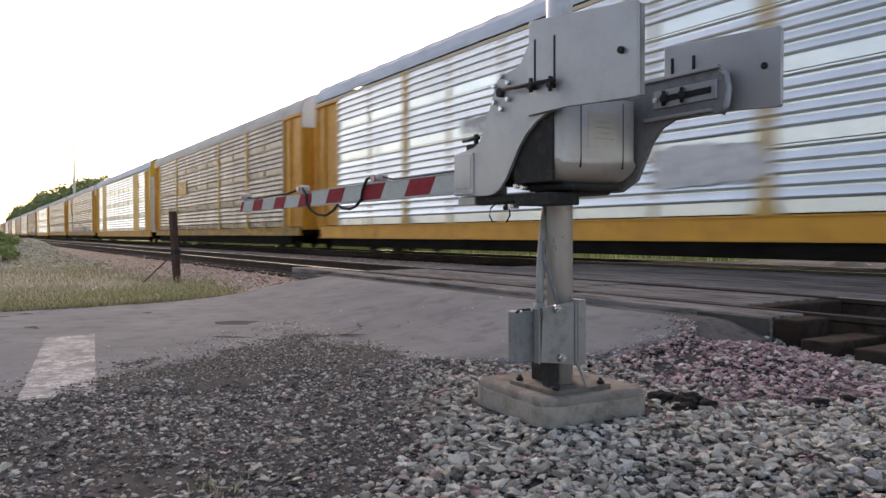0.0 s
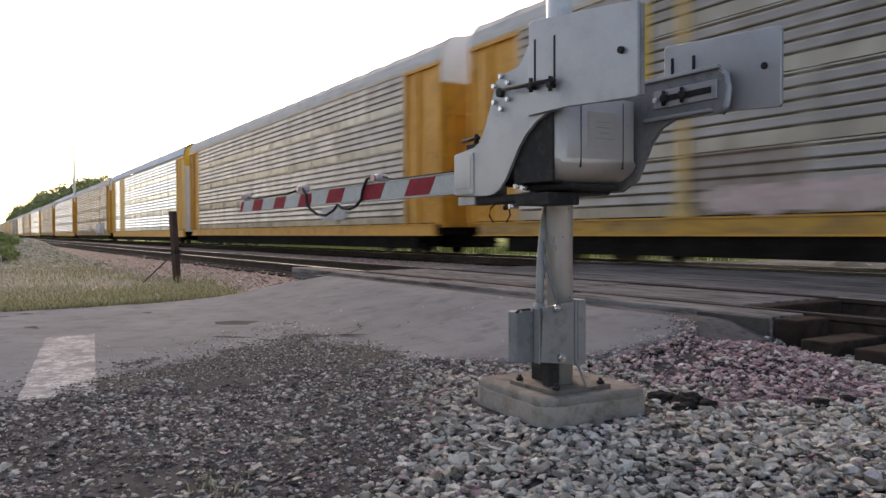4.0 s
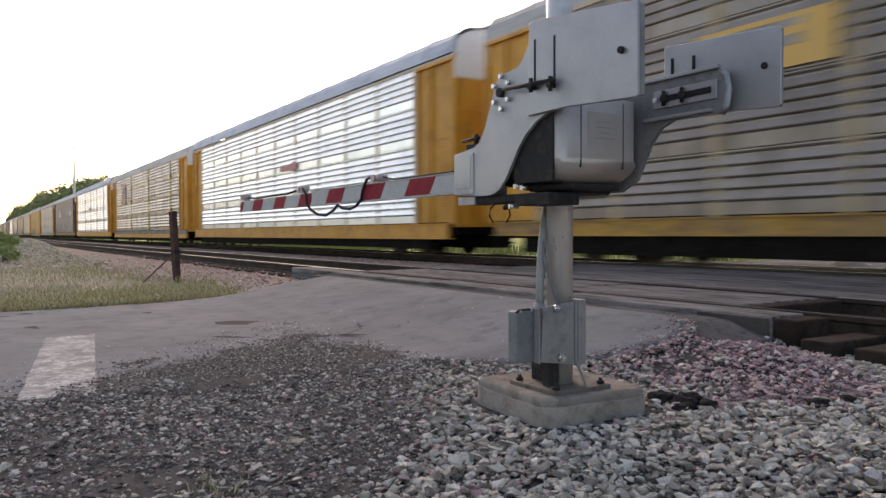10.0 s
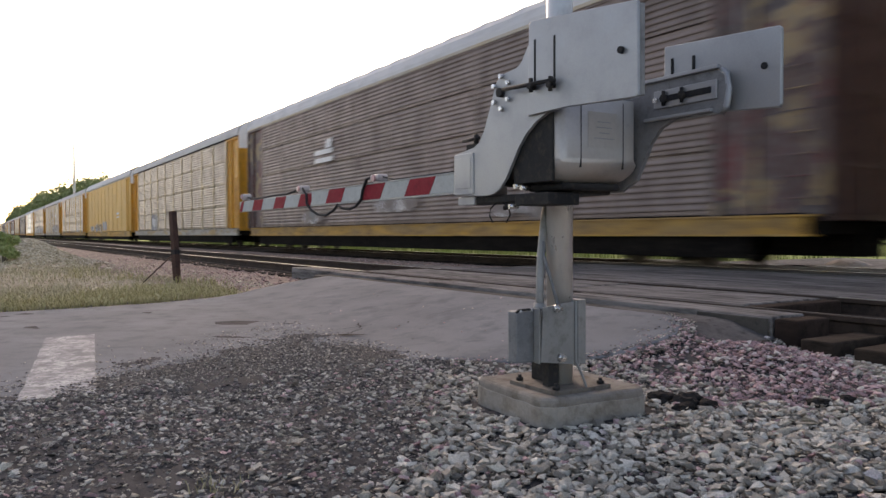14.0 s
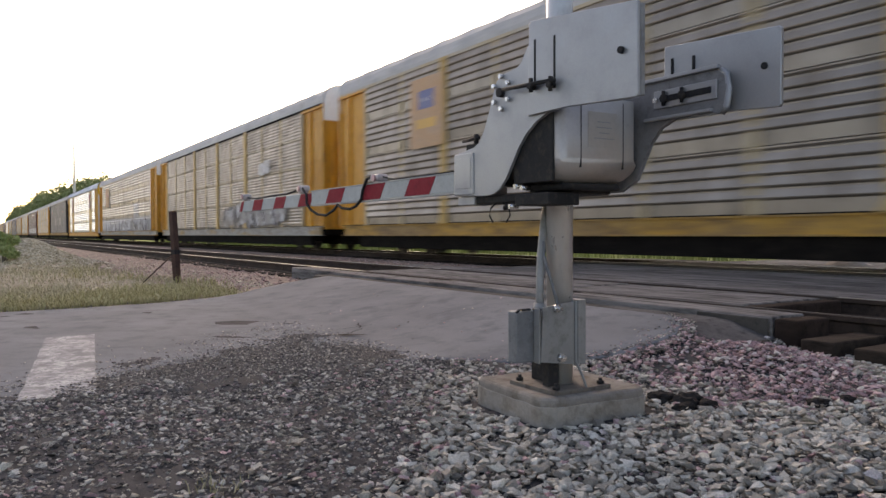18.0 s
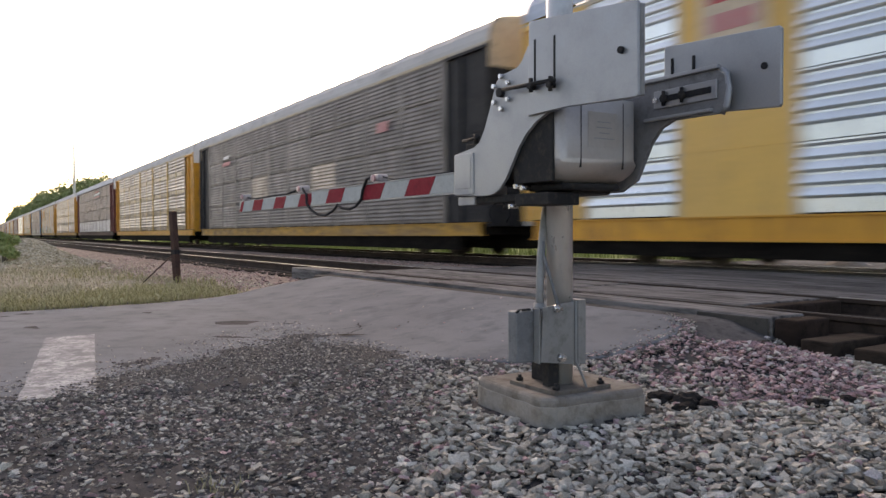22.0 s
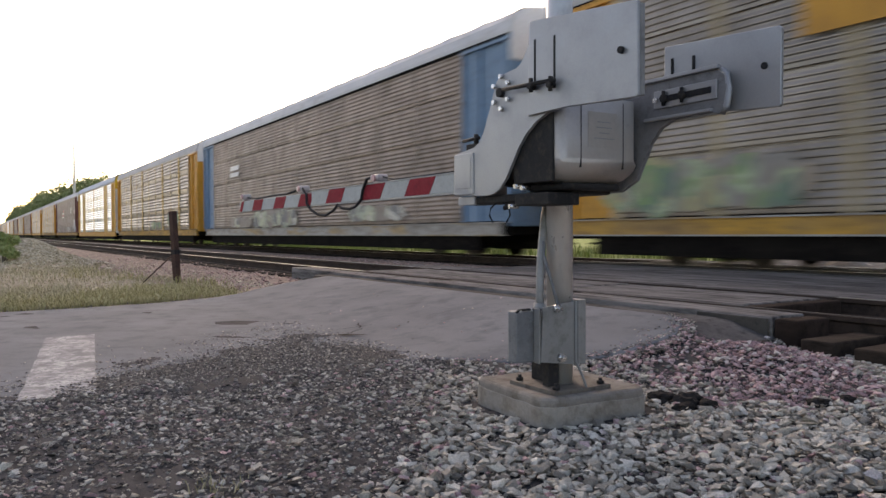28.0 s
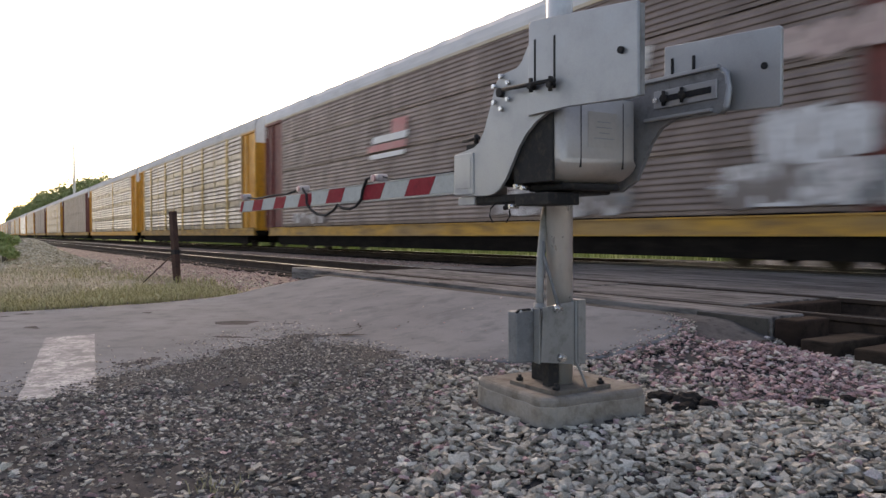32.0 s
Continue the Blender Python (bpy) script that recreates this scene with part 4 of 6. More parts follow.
ARM = [(-3.27, 1.050), (-2.99, 1.040), (-2.93, 1.048), (-2.885, 1.068), (-2.84, 1.112), (-2.80, 1.165), (-2.745, 1.245), (-2.69, 1.305), (-2.62, 1.352), (-2.54, 1.380), (-2.45, 1.390),
       (-2.06, 1.362), (-2.06, 1.50), (-2.60, 1.70), (-2.675, 1.69), (-2.72, 1.62), (-2.755, 1.603), (-2.86, 1.598), (-2.905, 1.578), (-2.925, 1.545), (-2.965, 1.45), (-3.005, 1.36), (-3.05, 1.30), (-3.10, 1.277), (-3.27, 1.262)]


def counter_side(y, sign, dx):
    """One side: the curved support arm with its pivot bolts and slots, and the counterweight plate on it."""
    bm = bmesh.new()
    plate(bm, [(x + dx, z) for x, z in ARM], y - 0.008, y + 0.008, 0.004)
    arm = part("support_arm", bm, M["galv"], gate, "curved galvanised support arm")
    yo = y - 0.012 * sign
    bm = bmesh.new()
    plate(bm, [(-2.655 + dx, 1.375), (-2.645 + dx, 1.782), (-2.635 + dx, 1.787), (-2.012 + dx, 1.718), (-2.004 + dx, 1.710), (-2.002 + dx, 1.368), (-2.010 + dx, 1.360), (-2.40 + dx, 1.382)],
          yo - 0.013 if sign > 0 else yo - 0.003, yo + 0.003 if sign > 0 else yo + 0.013, 0.004)
    cw = part("counterweight", bm, M["galv"], gate, "flat grey steel counterweight plate")
    bm = bmesh.new()
    box(bm, -2.045 + dx, -2.003 + dx, min(yo + 0.004 * sign, yo + 0.026 * sign), max(yo + 0.004 * sign, yo + 0.026 * sign), 1.368, 1.708, 0.003)
    part("edge_bar", bm, M["clamp_grey"], cw, "flat bar along the plate's edge")
    ys = yo - 0.0150 * sign
    for x, z0, z1 in ((-2.602, 1.50, 1.70), (-2.472, 1.485, 1.69)):
        bm = bmesh.new()
        box(bm, x + dx - 0.007, x + dx + 0.007, min(ys, yo), max(ys, yo), z0, z1, 0.003)
        part("slot", bm, M["rubber"], cw, "dark open slot")
        bm = bmesh.new()
        tube(bm, [(x + dx, ys, z0 - 0.005), (x + dx, ys - 0.035 * sign, z0 - 0.005)], 0.014, 6)
        tube(bm, [(x + dx, ys - 0.02 * sign, z0 - 0.03), (x + dx, ys - 0.02 * sign, z0 + 0.03)], 0.010, 8)
        part("clamp_nut", bm, M["steel_dark"], cw)
    bm = bmesh.new()
    tube(bm, [(-2.80 + dx, ys - 0.025 * sign, 1.512), (-2.44 + dx, ys - 0.025 * sign, 1.495)], 0.0095, 8)
    part("clamp_rod", bm, M["steel_dark"], cw, "threaded rod across the plate")
    bm = bmesh.new()
    tube(bm, [(-2.081 + dx, yo, 1.546), (-2.081 + dx, ys - 0.012 * sign, 1.546)], 0.014, 12)
    part("lifting_hole", bm, M["rubber"], cw, "dark round hole")
    bm = bmesh.new()
    tube(bm, [(-2.864 + dx, y, 1.512), (-2.864 + dx, y - 0.03 * sign, 1.512)], 0.022, 16)
    part("pivot_shaft", bm, M["steel_dark"], arm)
    for k in range(6):
        a = pi / 6 + k * pi / 3
        bm = bmesh.new()
        x, z = -2.864 + dx + 0.062 * cos(a), 1.512 + 0.075 * sin(a)
        tube(bm, [(x, y, z), (x, y - 0.026 * sign, z)], 0.0115, 6)
        part("pivot_bolt", bm, M["chrome"], arm, "shiny hexagon bolt")
    return arm


near_arm = counter_side(2.105, 1, 0.0)

# far side: slotted channel and plate
bm = bmesh.new()
plate(bm, [(-2.50, 1.10), (-2.42, 1.26), (-2.36, 1.325), (-2.29, 1.352), (-2.04, 1.345), (-2.02, 1.37), (-2.005, 1.44), (-2.02, 1.50), (-2.05, 1.528), (-2.48, 1.545), (-2.62, 1.53), (-2.80, 1.30), (-2.85, 1.05), (-2.60, 1.05)], 2.59, 2.612, 0.004)
far_arm = part("support_arm", bm, M["steel_shaded"], gate, "curved galvanised support arm with a long slot")
bm = bmesh.new()
box(bm, -2.39, -2.055, 2.581, 2.592, 1.408, 1.486, 0.003)
strip = part("slot_strip", bm, M["galv"], far_arm, "raised steel strip round the slot")
bm = bmesh.new()
box(bm, -2.35, -2.08, 2.576, 2.583, 1.434, 1.460, 0.002)
part("slot", bm, M["rubber"], strip, "dark open slot")
bm = bmesh.new()
box(bm, -2.44, -2.075, 2.570, 2.592, 1.356, 1.370, 0.003)
part("lower_flange", bm, M["galv"], far_arm)
bm = bmesh.new()
tube(bm, [(-2.375, 2.570, 1.447), (-2.375, 2.592, 1.447)], 0.013, 8)
part("strip_bolt", bm, M["chrome"], far_arm, "shiny hexagon bolt")
for x in (-2.325, -2.225):
    bm = bmesh.new()
    tube(bm, [(x, 2.565, 1.447), (x, 2.592, 1.447)], 0.019, 6)
    tube(bm, [(x, 2.572, 1.415), (x, 2.572, 1.480)], 0.008, 6)
    part("clamp_nut", bm, M["steel_dark"], far_arm)
bm = bmesh.new()
pr = [(-2.05, 1.528), (-2.02, 1.505), (-2.004, 1.44), (-2.02, 1.37), (-2.04, 1.346)]
tube(bm, [(x, 2.60, z) for x, z in pr], 0.014, 6)
box(bm, -2.48, -2.045, 2.575, 2.60, 1.528, 1.545, 0.003)
part("edge_flange", bm, M["galv"], far_arm)
bm = bmesh.new()
plate(bm, [(-2.385, 1.38), (-2.382, 1.684), (-2.375, 1.691), (-1.815, 1.656), (-1.803, 1.645), (-1.803, 1.353), (-1.812, 1.343)], 2.64, 2.658, 0.004)
cw2 = part("counterweight", bm, M["galv"], gate, "flat grey steel counterweight plate")
for x, z0, z1 in ((-2.334, 1.52, 1.63), (-2.217, 1.52, 1.62)):
    bm = bmesh.new()
    box(bm, x - 0.006, x + 0.006, 2.634, 2.645, z0, z1, 0.002)
    part("slot", bm, M["rubber"], cw2, "dark open slot")
bm = bmesh.new()
tube(bm, [(-1.874, 2.645, 1.512), (-1.874, 2.634, 1.512)], 0.014, 12)
part("lifting_hole", bm, M["rubber"], cw2, "dark round hole")
bm = bmesh.new()
tube(bm, [(-2.864, 2.10, 1.512), (-2.864, 2.60, 1.512)], 0.035, 12)
part("main_shaft", bm, M["steel_dark"], gate)

# arm clamp and shear bracket
bm = bmesh.new()
box(bm, -3.272, -3.10, 2.090, 2.30, 1.052, 1.258, 0.004)
box(bm, -3.252, -3.12, 2.0875, 2.092, 1.085, 1.235, 0.001)
ac = part("arm_clamp", bm, M["galv"], gate, "grey channel that grips the arm")
bm = bmesh.new()
tube(bm, [(-3.20, 2.10, 1.322), (-3.06, 2.10, 1.325)], 0.009, 8)
tube(bm, [(-3.085, 2.10, 1.30), (-3.085, 2.10, 1.345)], 0.012, 6)
box(bm, -3.19, -3.08, 2.11, 2.20, 1.25, 1.305, 0.004)
part("latch_pin", bm, M["steel_dark"], ac)
bm = bmesh.new()
box(bm, -3.28, -2.62, 2.13, 2.28, 1.005, 1.042, 0.006)
box(bm, -2.80, -2.56, 2.12, 2.30, 0.985, 1.04, 0.006)
part("lower_bracket", bm, M["steel_dark"], gate, "dark steel bracket under the arm")
bm = bmesh.new()
box(bm, -3.28, -3.13, 2.12, 2.14, 1.003, 1.045, 0.003)
part("bracket_end", bm, M["galv"], gate)
bm = bmesh.new()
tube(bm, [(-2.96 + 0.085 * sin(pi * (k / 9) * 2 - pi) * 1.0, 2.15, 0.955 + 0.055 * cos(pi * k / 9 * 2 - pi)) for k in range(1, 9)], 0.004, 6)
tube(bm, [(-2.92, 2.15, 0.98), (-2.78, 2.15, 1.01)], 0.012, 6)
part("cable_loop", bm, M["rubber"], gate, "thin black cable loop")
for x, z in ((-2.79, 1.075), (-2.74, 1.065), (-2.83, 0.985)):
    bm = bmesh.new()
    tube(bm, [(x, 2.11, z), (x, 2.16, z)], 0.012, 6)
    part("bracket_bolt", bm, M["chrome"], gate)

# striped arm: a hollow board in two telescoped lengths, with red slanted sheets and lamps on top
AY = 2.28
bm = bmesh.new()
box(bm, -5.62, -3.15, AY - 0.020, AY + 0.020, 1.086, 1.192, 0.006)
arm = part("gate_arm", bm, M["sheet_white"], gate, "board of white reflective sheeting with red slanted stripes")
bm = bmesh.new()
box(bm, -7.53, -5.55, AY - 0.014, AY + 0.014, 1.080, 1.184, 0.005)
arm2 = part("gate_arm_tip", bm, M["sheet_white"], gate, "narrower outer length of the striped board")


def stripe(x0, x1, y, z0, z1, parent):
    bm = bmesh.new()
    lean = 0.075
    plate(bm, [(x0, z0), (x1, z0), (x1 + lean, z1), (x0 + lean, z1)], y - 0.003, y, 0.0)
    part("red_stripe", bm, M["sheet_red"], parent, "red reflective stripe")


for x0, x1 in ((-4.105, -3.805), (-4.735, -4.435), (-5.335, -5.055)):
    stripe(x0, x1, AY - 0.0205, 1.089, 1.189, arm)
for x0, x1 in ((-5.93, -5.66), (-6.53, -6.27), (-7.13, -6.87)):
    stripe(x0, x1, AY - 0.0145, 1.083, 1.181, arm2)
stripe(-7.53, -7.45, AY - 0.0145, 1.083, 1.181, arm2)
bm = bmesh.new()
box(bm, -5.64, -3.2, AY - 0.026, AY + 0.026, 1.078, 1.086)
box(bm, -5.64, -3.2, AY - 0.024, AY + 0.024, 1.192, 1.198)
part("edge_rail", bm, M["galv"], arm)
for x, par in ((-4.48, arm), (-5.84, arm2), (-7.36, arm2)):
    bm = bmesh.new()
    box(bm, x - 0.04, x + 0.04, AY - 0.03, AY + 0.03, 1.190, 1.208, 0.004)
    box(bm, x - 0.075, x + 0.055, AY - 0.04, AY + 0.04, 1.206, 1.252, 0.016)
    lamp = part("arm_lamp", bm, M["lamp_case"], par, "pale lamp case on the arm")
    bm = bmesh.new()
    tube(bm, [(x, AY - 0.038, 1.226), (x, AY - 0.05, 1.226)], 0.022, 14)
    part("lamp_lens", bm, M["lens_red"], lamp, "pale red lens")
bm = bmesh.new()
tube(bm, [(-4.54, AY - 0.03, 1.235), (-4.60, AY - 0.035, 1.225), (-4.66, AY - 0.036, 1.16), (-4.685, AY - 0.036, 1.095), (-4.77, AY - 0.036, 1.050), (-4.87, AY - 0.036, 1.033), (-5.0, AY - 0.036, 1.043), (-5.08, AY - 0.036, 1.070),
          (-5.16, AY - 0.036, 1.030), (-5.30, AY - 0.036, 0.998), (-5.46, AY - 0.036, 1.010), (-5.60, AY - 0.036, 1.050), (-5.68, AY - 0.036, 1.10), (-5.70, AY - 0.03, 1.17), (-5.78, AY - 0.03, 1.225)], 0.010, 8)
part("lamp_cable", bm, M["rubber"], arm, "black cable looped under the arm")
bm = bmesh.new()
tube(bm, [(-5.90, AY, 1.225), (-6.2, AY - 0.01, 1.20), (-6.6, AY, 1.205), (-7.0, AY - 0.01, 1.193), (-7.3, AY, 1.215)], 0.009, 6)
part("top_cable", bm, M["rubber"], arm2, "thin black cable along the arm's top")
bm = bmesh.new()
tube(bm, [(-4.45, AY, 1.235), (-4.25, AY - 0.01, 1.203), (-3.9, AY, 1.205), (-3.3, AY, 1.203)], 0.005, 6)
part("top_cable", bm, M["rubber"], arm, "thin black cable along the arm's top")

# ---------------------------------------------------------------- leaning post by the road
PX, PY = -13.75, 3.02
post = thing("post", "leaning rusty brown post braced by a wire", "post")
bm = bmesh.new()
vs = box(bm, -0.055, 0.055, -0.05, 0.05, -0.2, 1.24, 0.008)
pb = part("shaft", bm, M["post_wood"], post)
post.matrix_basis = pose(PX, PY, 0.03, 0, -5.5, 20)
bm = bmesh.new()
tube(bm, [(0.0, 0.0, 0.52), (-0.62, -0.35, -0.02)], 0.010, 6)
part("brace", bm, M["post_wood"], post)
bm = bmesh.new()
box(bm, -0.06, 0.06, -0.056, 0.056, 0.48, 0.56, 0.004)
part("band", bm, M["steel_dark"], post)

# dark lumps of old asphalt in the gravel
for k, (x, y, s) in enumerate(((-2.62, 2.92, 0.070), (-2.51, 2.94, 0.075), (-2.46, 2.87, 0.050), (-2.43, 3.00, 0.055), (-2.56, 3.03, 0.060), (-2.18, 3.52, 0.05), (-2.12, 3.66, 0.045))):
    bm = bmesh.new()
    bmesh.ops.create_icosphere(bm, subdivisions=3, radius=s)
    for v in bm.verts:
        q = v.co * (14 / (s * 10)) + Vector((k * 9.1, 0, 0))
        v.co *= 1 + 0.55 * noise.noise(q) + 0.25 * noise.noise(q * 2.7)
        v.co.z *= 0.62
    solo("asphalt_lump", bm, M["lump"], "dark broken lump of asphalt lying in the gravel", "debris", "lumps in the gravel", at=(x, y, ground_z(x, y) + s * 0.30))

# ---------------------------------------------------------------- vegetation and distance
def leaf_clump(n, spread, size, seed, squash=0.8):
    """Vertices and faces of n small leaf sprays spread through a lump."""
    r = np.random.RandomState(seed)
    d = r.normal(size=(n, 3))
    d /= np.linalg.norm(d, axis=1)[:, None]
    c = d * (r.uniform(0.25, 1, (n, 1)) ** 0.5) * np.array([spread, spread, spread * squash])
    a = r.normal(size=(n, 3))
    a /= np.linalg.norm(a, axis=1)[:, None]
    b = np.cross(a, r.normal(size=(n, 3)))
    b /= np.linalg.norm(b, axis=1)[:, None]
    s = size * r.uniform(0.6, 1.4, (n, 1))
    v = np.stack([c - a * s, c + b * s * 0.5, c + a * s, c - b * s * 0.5], 1)
    return v


def tree(label, height, spread, seed, leaves=2600, size=0.26):
    r = random.Random(seed)
    t = thing("tree", label, "tree")
    bm = bmesh.new()
    top = height * 0.62
    tube(bm, [(0, 0, -0.4), (0.1, 0.05, height * 0.2), (0.0, 0.1, top)], 0.2, 8, radii=[height * 0.026, height * 0.02, height * 0.008])
    lobes = []
    for k in range(9):
        a, el = k * 2.4 + r.uniform(-0.4, 0.4), r.uniform(0.3, 1.1)
        z0 = height * r.uniform(0.22, 0.5)
        ln = spread * r.uniform(0.6, 1.0)
        p = (ln * cos(a) * cos(el), ln * sin(a) * cos(el), z0 + ln * sin(el) * 0.9)
        tube(bm, [(0, 0, z0), (p[0] * 0.5, p[1] * 0.5, (z0 + p[2]) / 2 + 0.2), p], 0.06, 6, radii=[height * 0.011, height * 0.007, height * 0.003])
        lobes.append((p, spread * r.uniform(0.34, 0.55)))
    lobes += [((r.uniform(-0.3, 0.3) * spread, r.uniform(-0.3, 0.3) * spread, height * r.uniform(0.62, 0.88)), spread * r.uniform(0.35, 0.5)) for _ in range(4)]
    part("trunk", bm, M["bark"], t)
    vs = []
    for k, (p, s) in enumerate(lobes):
        vs.append(leaf_clump(leaves // len(lobes), s, size, seed * 31 + k) + np.array(p))
    v = np.concatenate(vs).reshape(-1, 3)
    f = np.arange(len(v)).reshape(-1, 4)
    part("crown", raw("crown", v.tolist(), f.tolist(), M["leaf"]), None, t)
    return t


rng = random.Random(21)
kinds = [tree("broad green tree beyond the railway line", 9.5, 4.2, 3), tree("broad green tree beyond the railway line", 11.0, 4.8, 8), tree("broad green tree beyond the railway line", 8.0, 3.8, 15)]
spots = []
# wood behind the train, highest some way down the line
for k in range(64):
    f = k / 63
    x = -160 - 420 * f ** 1.2 + rng.uniform(-4, 4)
    y = 23 + rng.uniform(-2, 7)
    h = 8.4 + 4.6 * smooth(-165, -240, x) + 1.6 * smooth(-270, -420, x)
    spots.append((x, y, h * y / 22 / 9.3 * rng.uniform(0.82, 1.03)))
for k, (x, y, s) in enumerate(spots):
    if k < 3:
        t = kinds[k]
    else:
        t = copy_thing(kinds[k % 3], Matrix.Identity(4))
    t.matrix_basis = pose(x, y, ground_z(x, y), 0, 0, rng.uniform(0, 360)) @ Matrix.Scale(s, 4)
    tagged(t, "broad green tree beyond the railway line", "tree", "wood beyond the line")

# unseen trees, added across the road behind the viewer, darken what bright sides mirror
for k in range(56):
    t = copy_thing(kinds[k % 3], Matrix.Identity(4))
    x, y = 75 - 9.0 * k - 0.1 * k * k + rng.uniform(-3, 3), -40 + rng.uniform(-4, 4)
    t.matrix_basis = pose(x, y, ground_z(x, y), 0, 0, rng.uniform(0, 360)) @ Matrix.Scale(rng.uniform(0.62, 0.92) * (1 + 0.9 * smooth(-60, -170, x)), 4)
    tagged(t, "broad green tree added in an unseen row across the road", "tree", "tree row across the road")

# low woodland on the horizon
vs = []
r = np.random.RandomState(9)
for k in range(240):
    a = r.uniform(radians(58.28 + 90 - 70), radians(58.28 + 90 + 70))
    d = r.uniform(620, 900)
    c = np.array([d * cos(a), d * sin(a), r.uniform(2, 6)])
    if c[1] < 16 and c[0] > -500:
        continue
    vs.append(leaf_clump(90, 11, 2.6, 500 + k, 0.6) + c)
v = np.concatenate(vs).reshape(-1, 3)
tagged(new("far_woods", raw("far_woods", v.tolist(), np.arange(len(v)).reshape(-1, 4).tolist(), M["leaf"])), "low dark green woods on the horizon", "woods", kind="stuff")


def blades(name, spots, h, wd, material, label, seed, lean=0.5):
    """Grass: tapered blades at the spots."""
    r = np.random.RandomState(seed)
    n = len(spots)
    p = np.array(spots)
    a = r.uniform(0, 2 * pi, n)
    hh = h * r.uniform(0.45, 1.25, n)
    d = np.stack([np.cos(a), np.sin(a), np.zeros(n)], 1)
    e = np.stack([-np.sin(a), np.cos(a), np.zeros(n)], 1)
    ln = (r.uniform(0.05, lean, n) * hh)[:, None]
    up = np.stack([np.zeros(n), np.zeros(n), hh], 1)
    v = np.stack([p - e * wd, p + e * wd, p + up * 0.55 + d * ln * 0.35 + e * wd * 0.8, p + up * 0.55 + d * ln * 0.35 - e * wd * 0.8, p + up + d * ln], 1).reshape(-1, 3)
    f = []
    for k in range(n):
        o = 5 * k
        f += [(o, o + 1, o + 2, o + 3), (o + 3, o + 2, o + 4)]
    return tagged(new(name, raw(name, v.tolist(), f, material)), label, "grass", kind="stuff")


r = np.random.RandomState(14)
g, dry = [], []
for _ in range(95000):
    x = -9.6 - abs(r.normal(0, 7.0))
    y = r.uniform(-2.5, 3.6)
    off = road_left(y) - 0.06 - x
    if off < 0 or r.rand() < smooth(2.6, 3.6, y):
        continue
    nz = noise.noise((x * 0.5, y * 0.7, 8))
    strip = (1 - smooth(1.2, 3.4, off + 1.2 * nz)) * smooth(-0.8, 0.6, y + 0.4 * nz)        # green band along the road
    weeds = 0.05 + smooth(0.0, 0.4, nz) * 0.40 + 0.5 * math.exp(-((x + 22) / 4.0) ** 2 - ((y - 1.2) / 1.2) ** 2)
    if r.rand() < strip:
        g.append((x, y, ground_z(x, y) - 0.01))
    elif r.rand() < weeds:
        dry.append((x, y, ground_z(x, y) - 0.01))
blades("grass", g, 0.085, 0.0045, M["grass"], "short green roadside grass", 1, 1.3)
blades("dry_grass", dry, 0.10, 0.0045, M["dry"], "dry straw-coloured weeds", 2, 1.3)
far = [(x, y, ground_z(x, y)) for x, y in zip(r.uniform(-75, 2, 9000), 14.4 + abs(r.normal(0, 4.0, 9000))) if not (-11.5 < x < -3.2)]
blades("grass_far", far, 0.42, 0.016, M["grass_far"], "lush green grass beyond the far track", 3)


def bush(x, y, w, h, seed, mat="bush", label="low leafy green bush beside the line"):
    t = thing("bush", label, "bush", (x, y, ground_z(x, y)))
    rr = random.Random(seed)
    bm = bmesh.new()
    vs = []
    for k in range(6):
        a = rr.uniform(0, 6.28)
        p = (w * 0.5 * cos(a) * rr.uniform(0.2, 1), w * 0.5 * sin(a) * rr.uniform(0.2, 1), h * rr.uniform(0.4, 0.8))
        tube(bm, [(0, 0, -0.05), (p[0] * 0.6, p[1] * 0.6, p[2] * 0.5), p], 0.012, 5)
        vs.append(leaf_clump(260, w * 0.33, 0.055 * max(w, 1), seed * 7 + k, 0.75) + np.array(p))
    part("stem", bm, M["bark"], t)
    v = np.concatenate(vs).reshape(-1, 3)
    part("foliage", raw("foliage", v.tolist(), np.arange(len(v)).reshape(-1, 4).tolist(), M[mat]), None, t)


bush(-22.6, 0.62, 0.5, 0.55, 1)
bush(-24.2, 0.66, 0.55, 0.70, 3)
blades("weeds", [(x + r.normal(0, 0.12), y + r.normal(0, 0.12), 0.02) for x, y in ((-13.1, 3.2), (-13.3, 2.9), (-12.6, 3.4), (-15.0, 2.3), (-15.6, 2.6), (-16.2, 1.7), (-17.0, 2.2), (-18.5, 1.9), (-19.5, 2.3)) for _ in range(40)], 0.15, 0.006, M["grass"], "thin weeds beside the post", 41)

blades("tuft", [(-2.59 + r.normal(0, 0.06), 0.68 + r.normal(0, 0.05), 0.0) for _ in range(45)], 0.035, 0.0025, M["dry"], "small green weed in the gravel", 43, 1.2)

M["gravel_heap"] = stones("gravel_pale_tan", [(0.68, 0.60, 0.45), (0.56, 0.49, 0.36), (0.76, 0.69, 0.53), (0.42, 0.37, 0.25)])
# pale heap of gravel by the line
pts, sz = [], []
for _ in range(15000):
    x, y = r.normal(-25.5, 2.6), r.normal(1.5, 0.8)
    if r.rand() > math.exp(-((x + 26.5) / 4.2) ** 2 - ((y - 1.4) / 1.3) ** 2) * 1.4:
        continue
    pts.append((x, y, ground_z(x, y) + r.uniform(0, 0.02)))
    sz.append(r.uniform(0.02, 0.06))
for _ in range(7500):                       # pebbles strewn over the verge
    x, y = -10.0 - abs(r.normal(0, 8)), r.uniform(-1.0, 4.2)
    if road_left(y) - x < 1.2 and y > 0.6 and r.rand() < 0.8:
        continue
    pts.append((x, y, ground_z(x, y)))
    sz.append(r.uniform(0.006, 0.022))
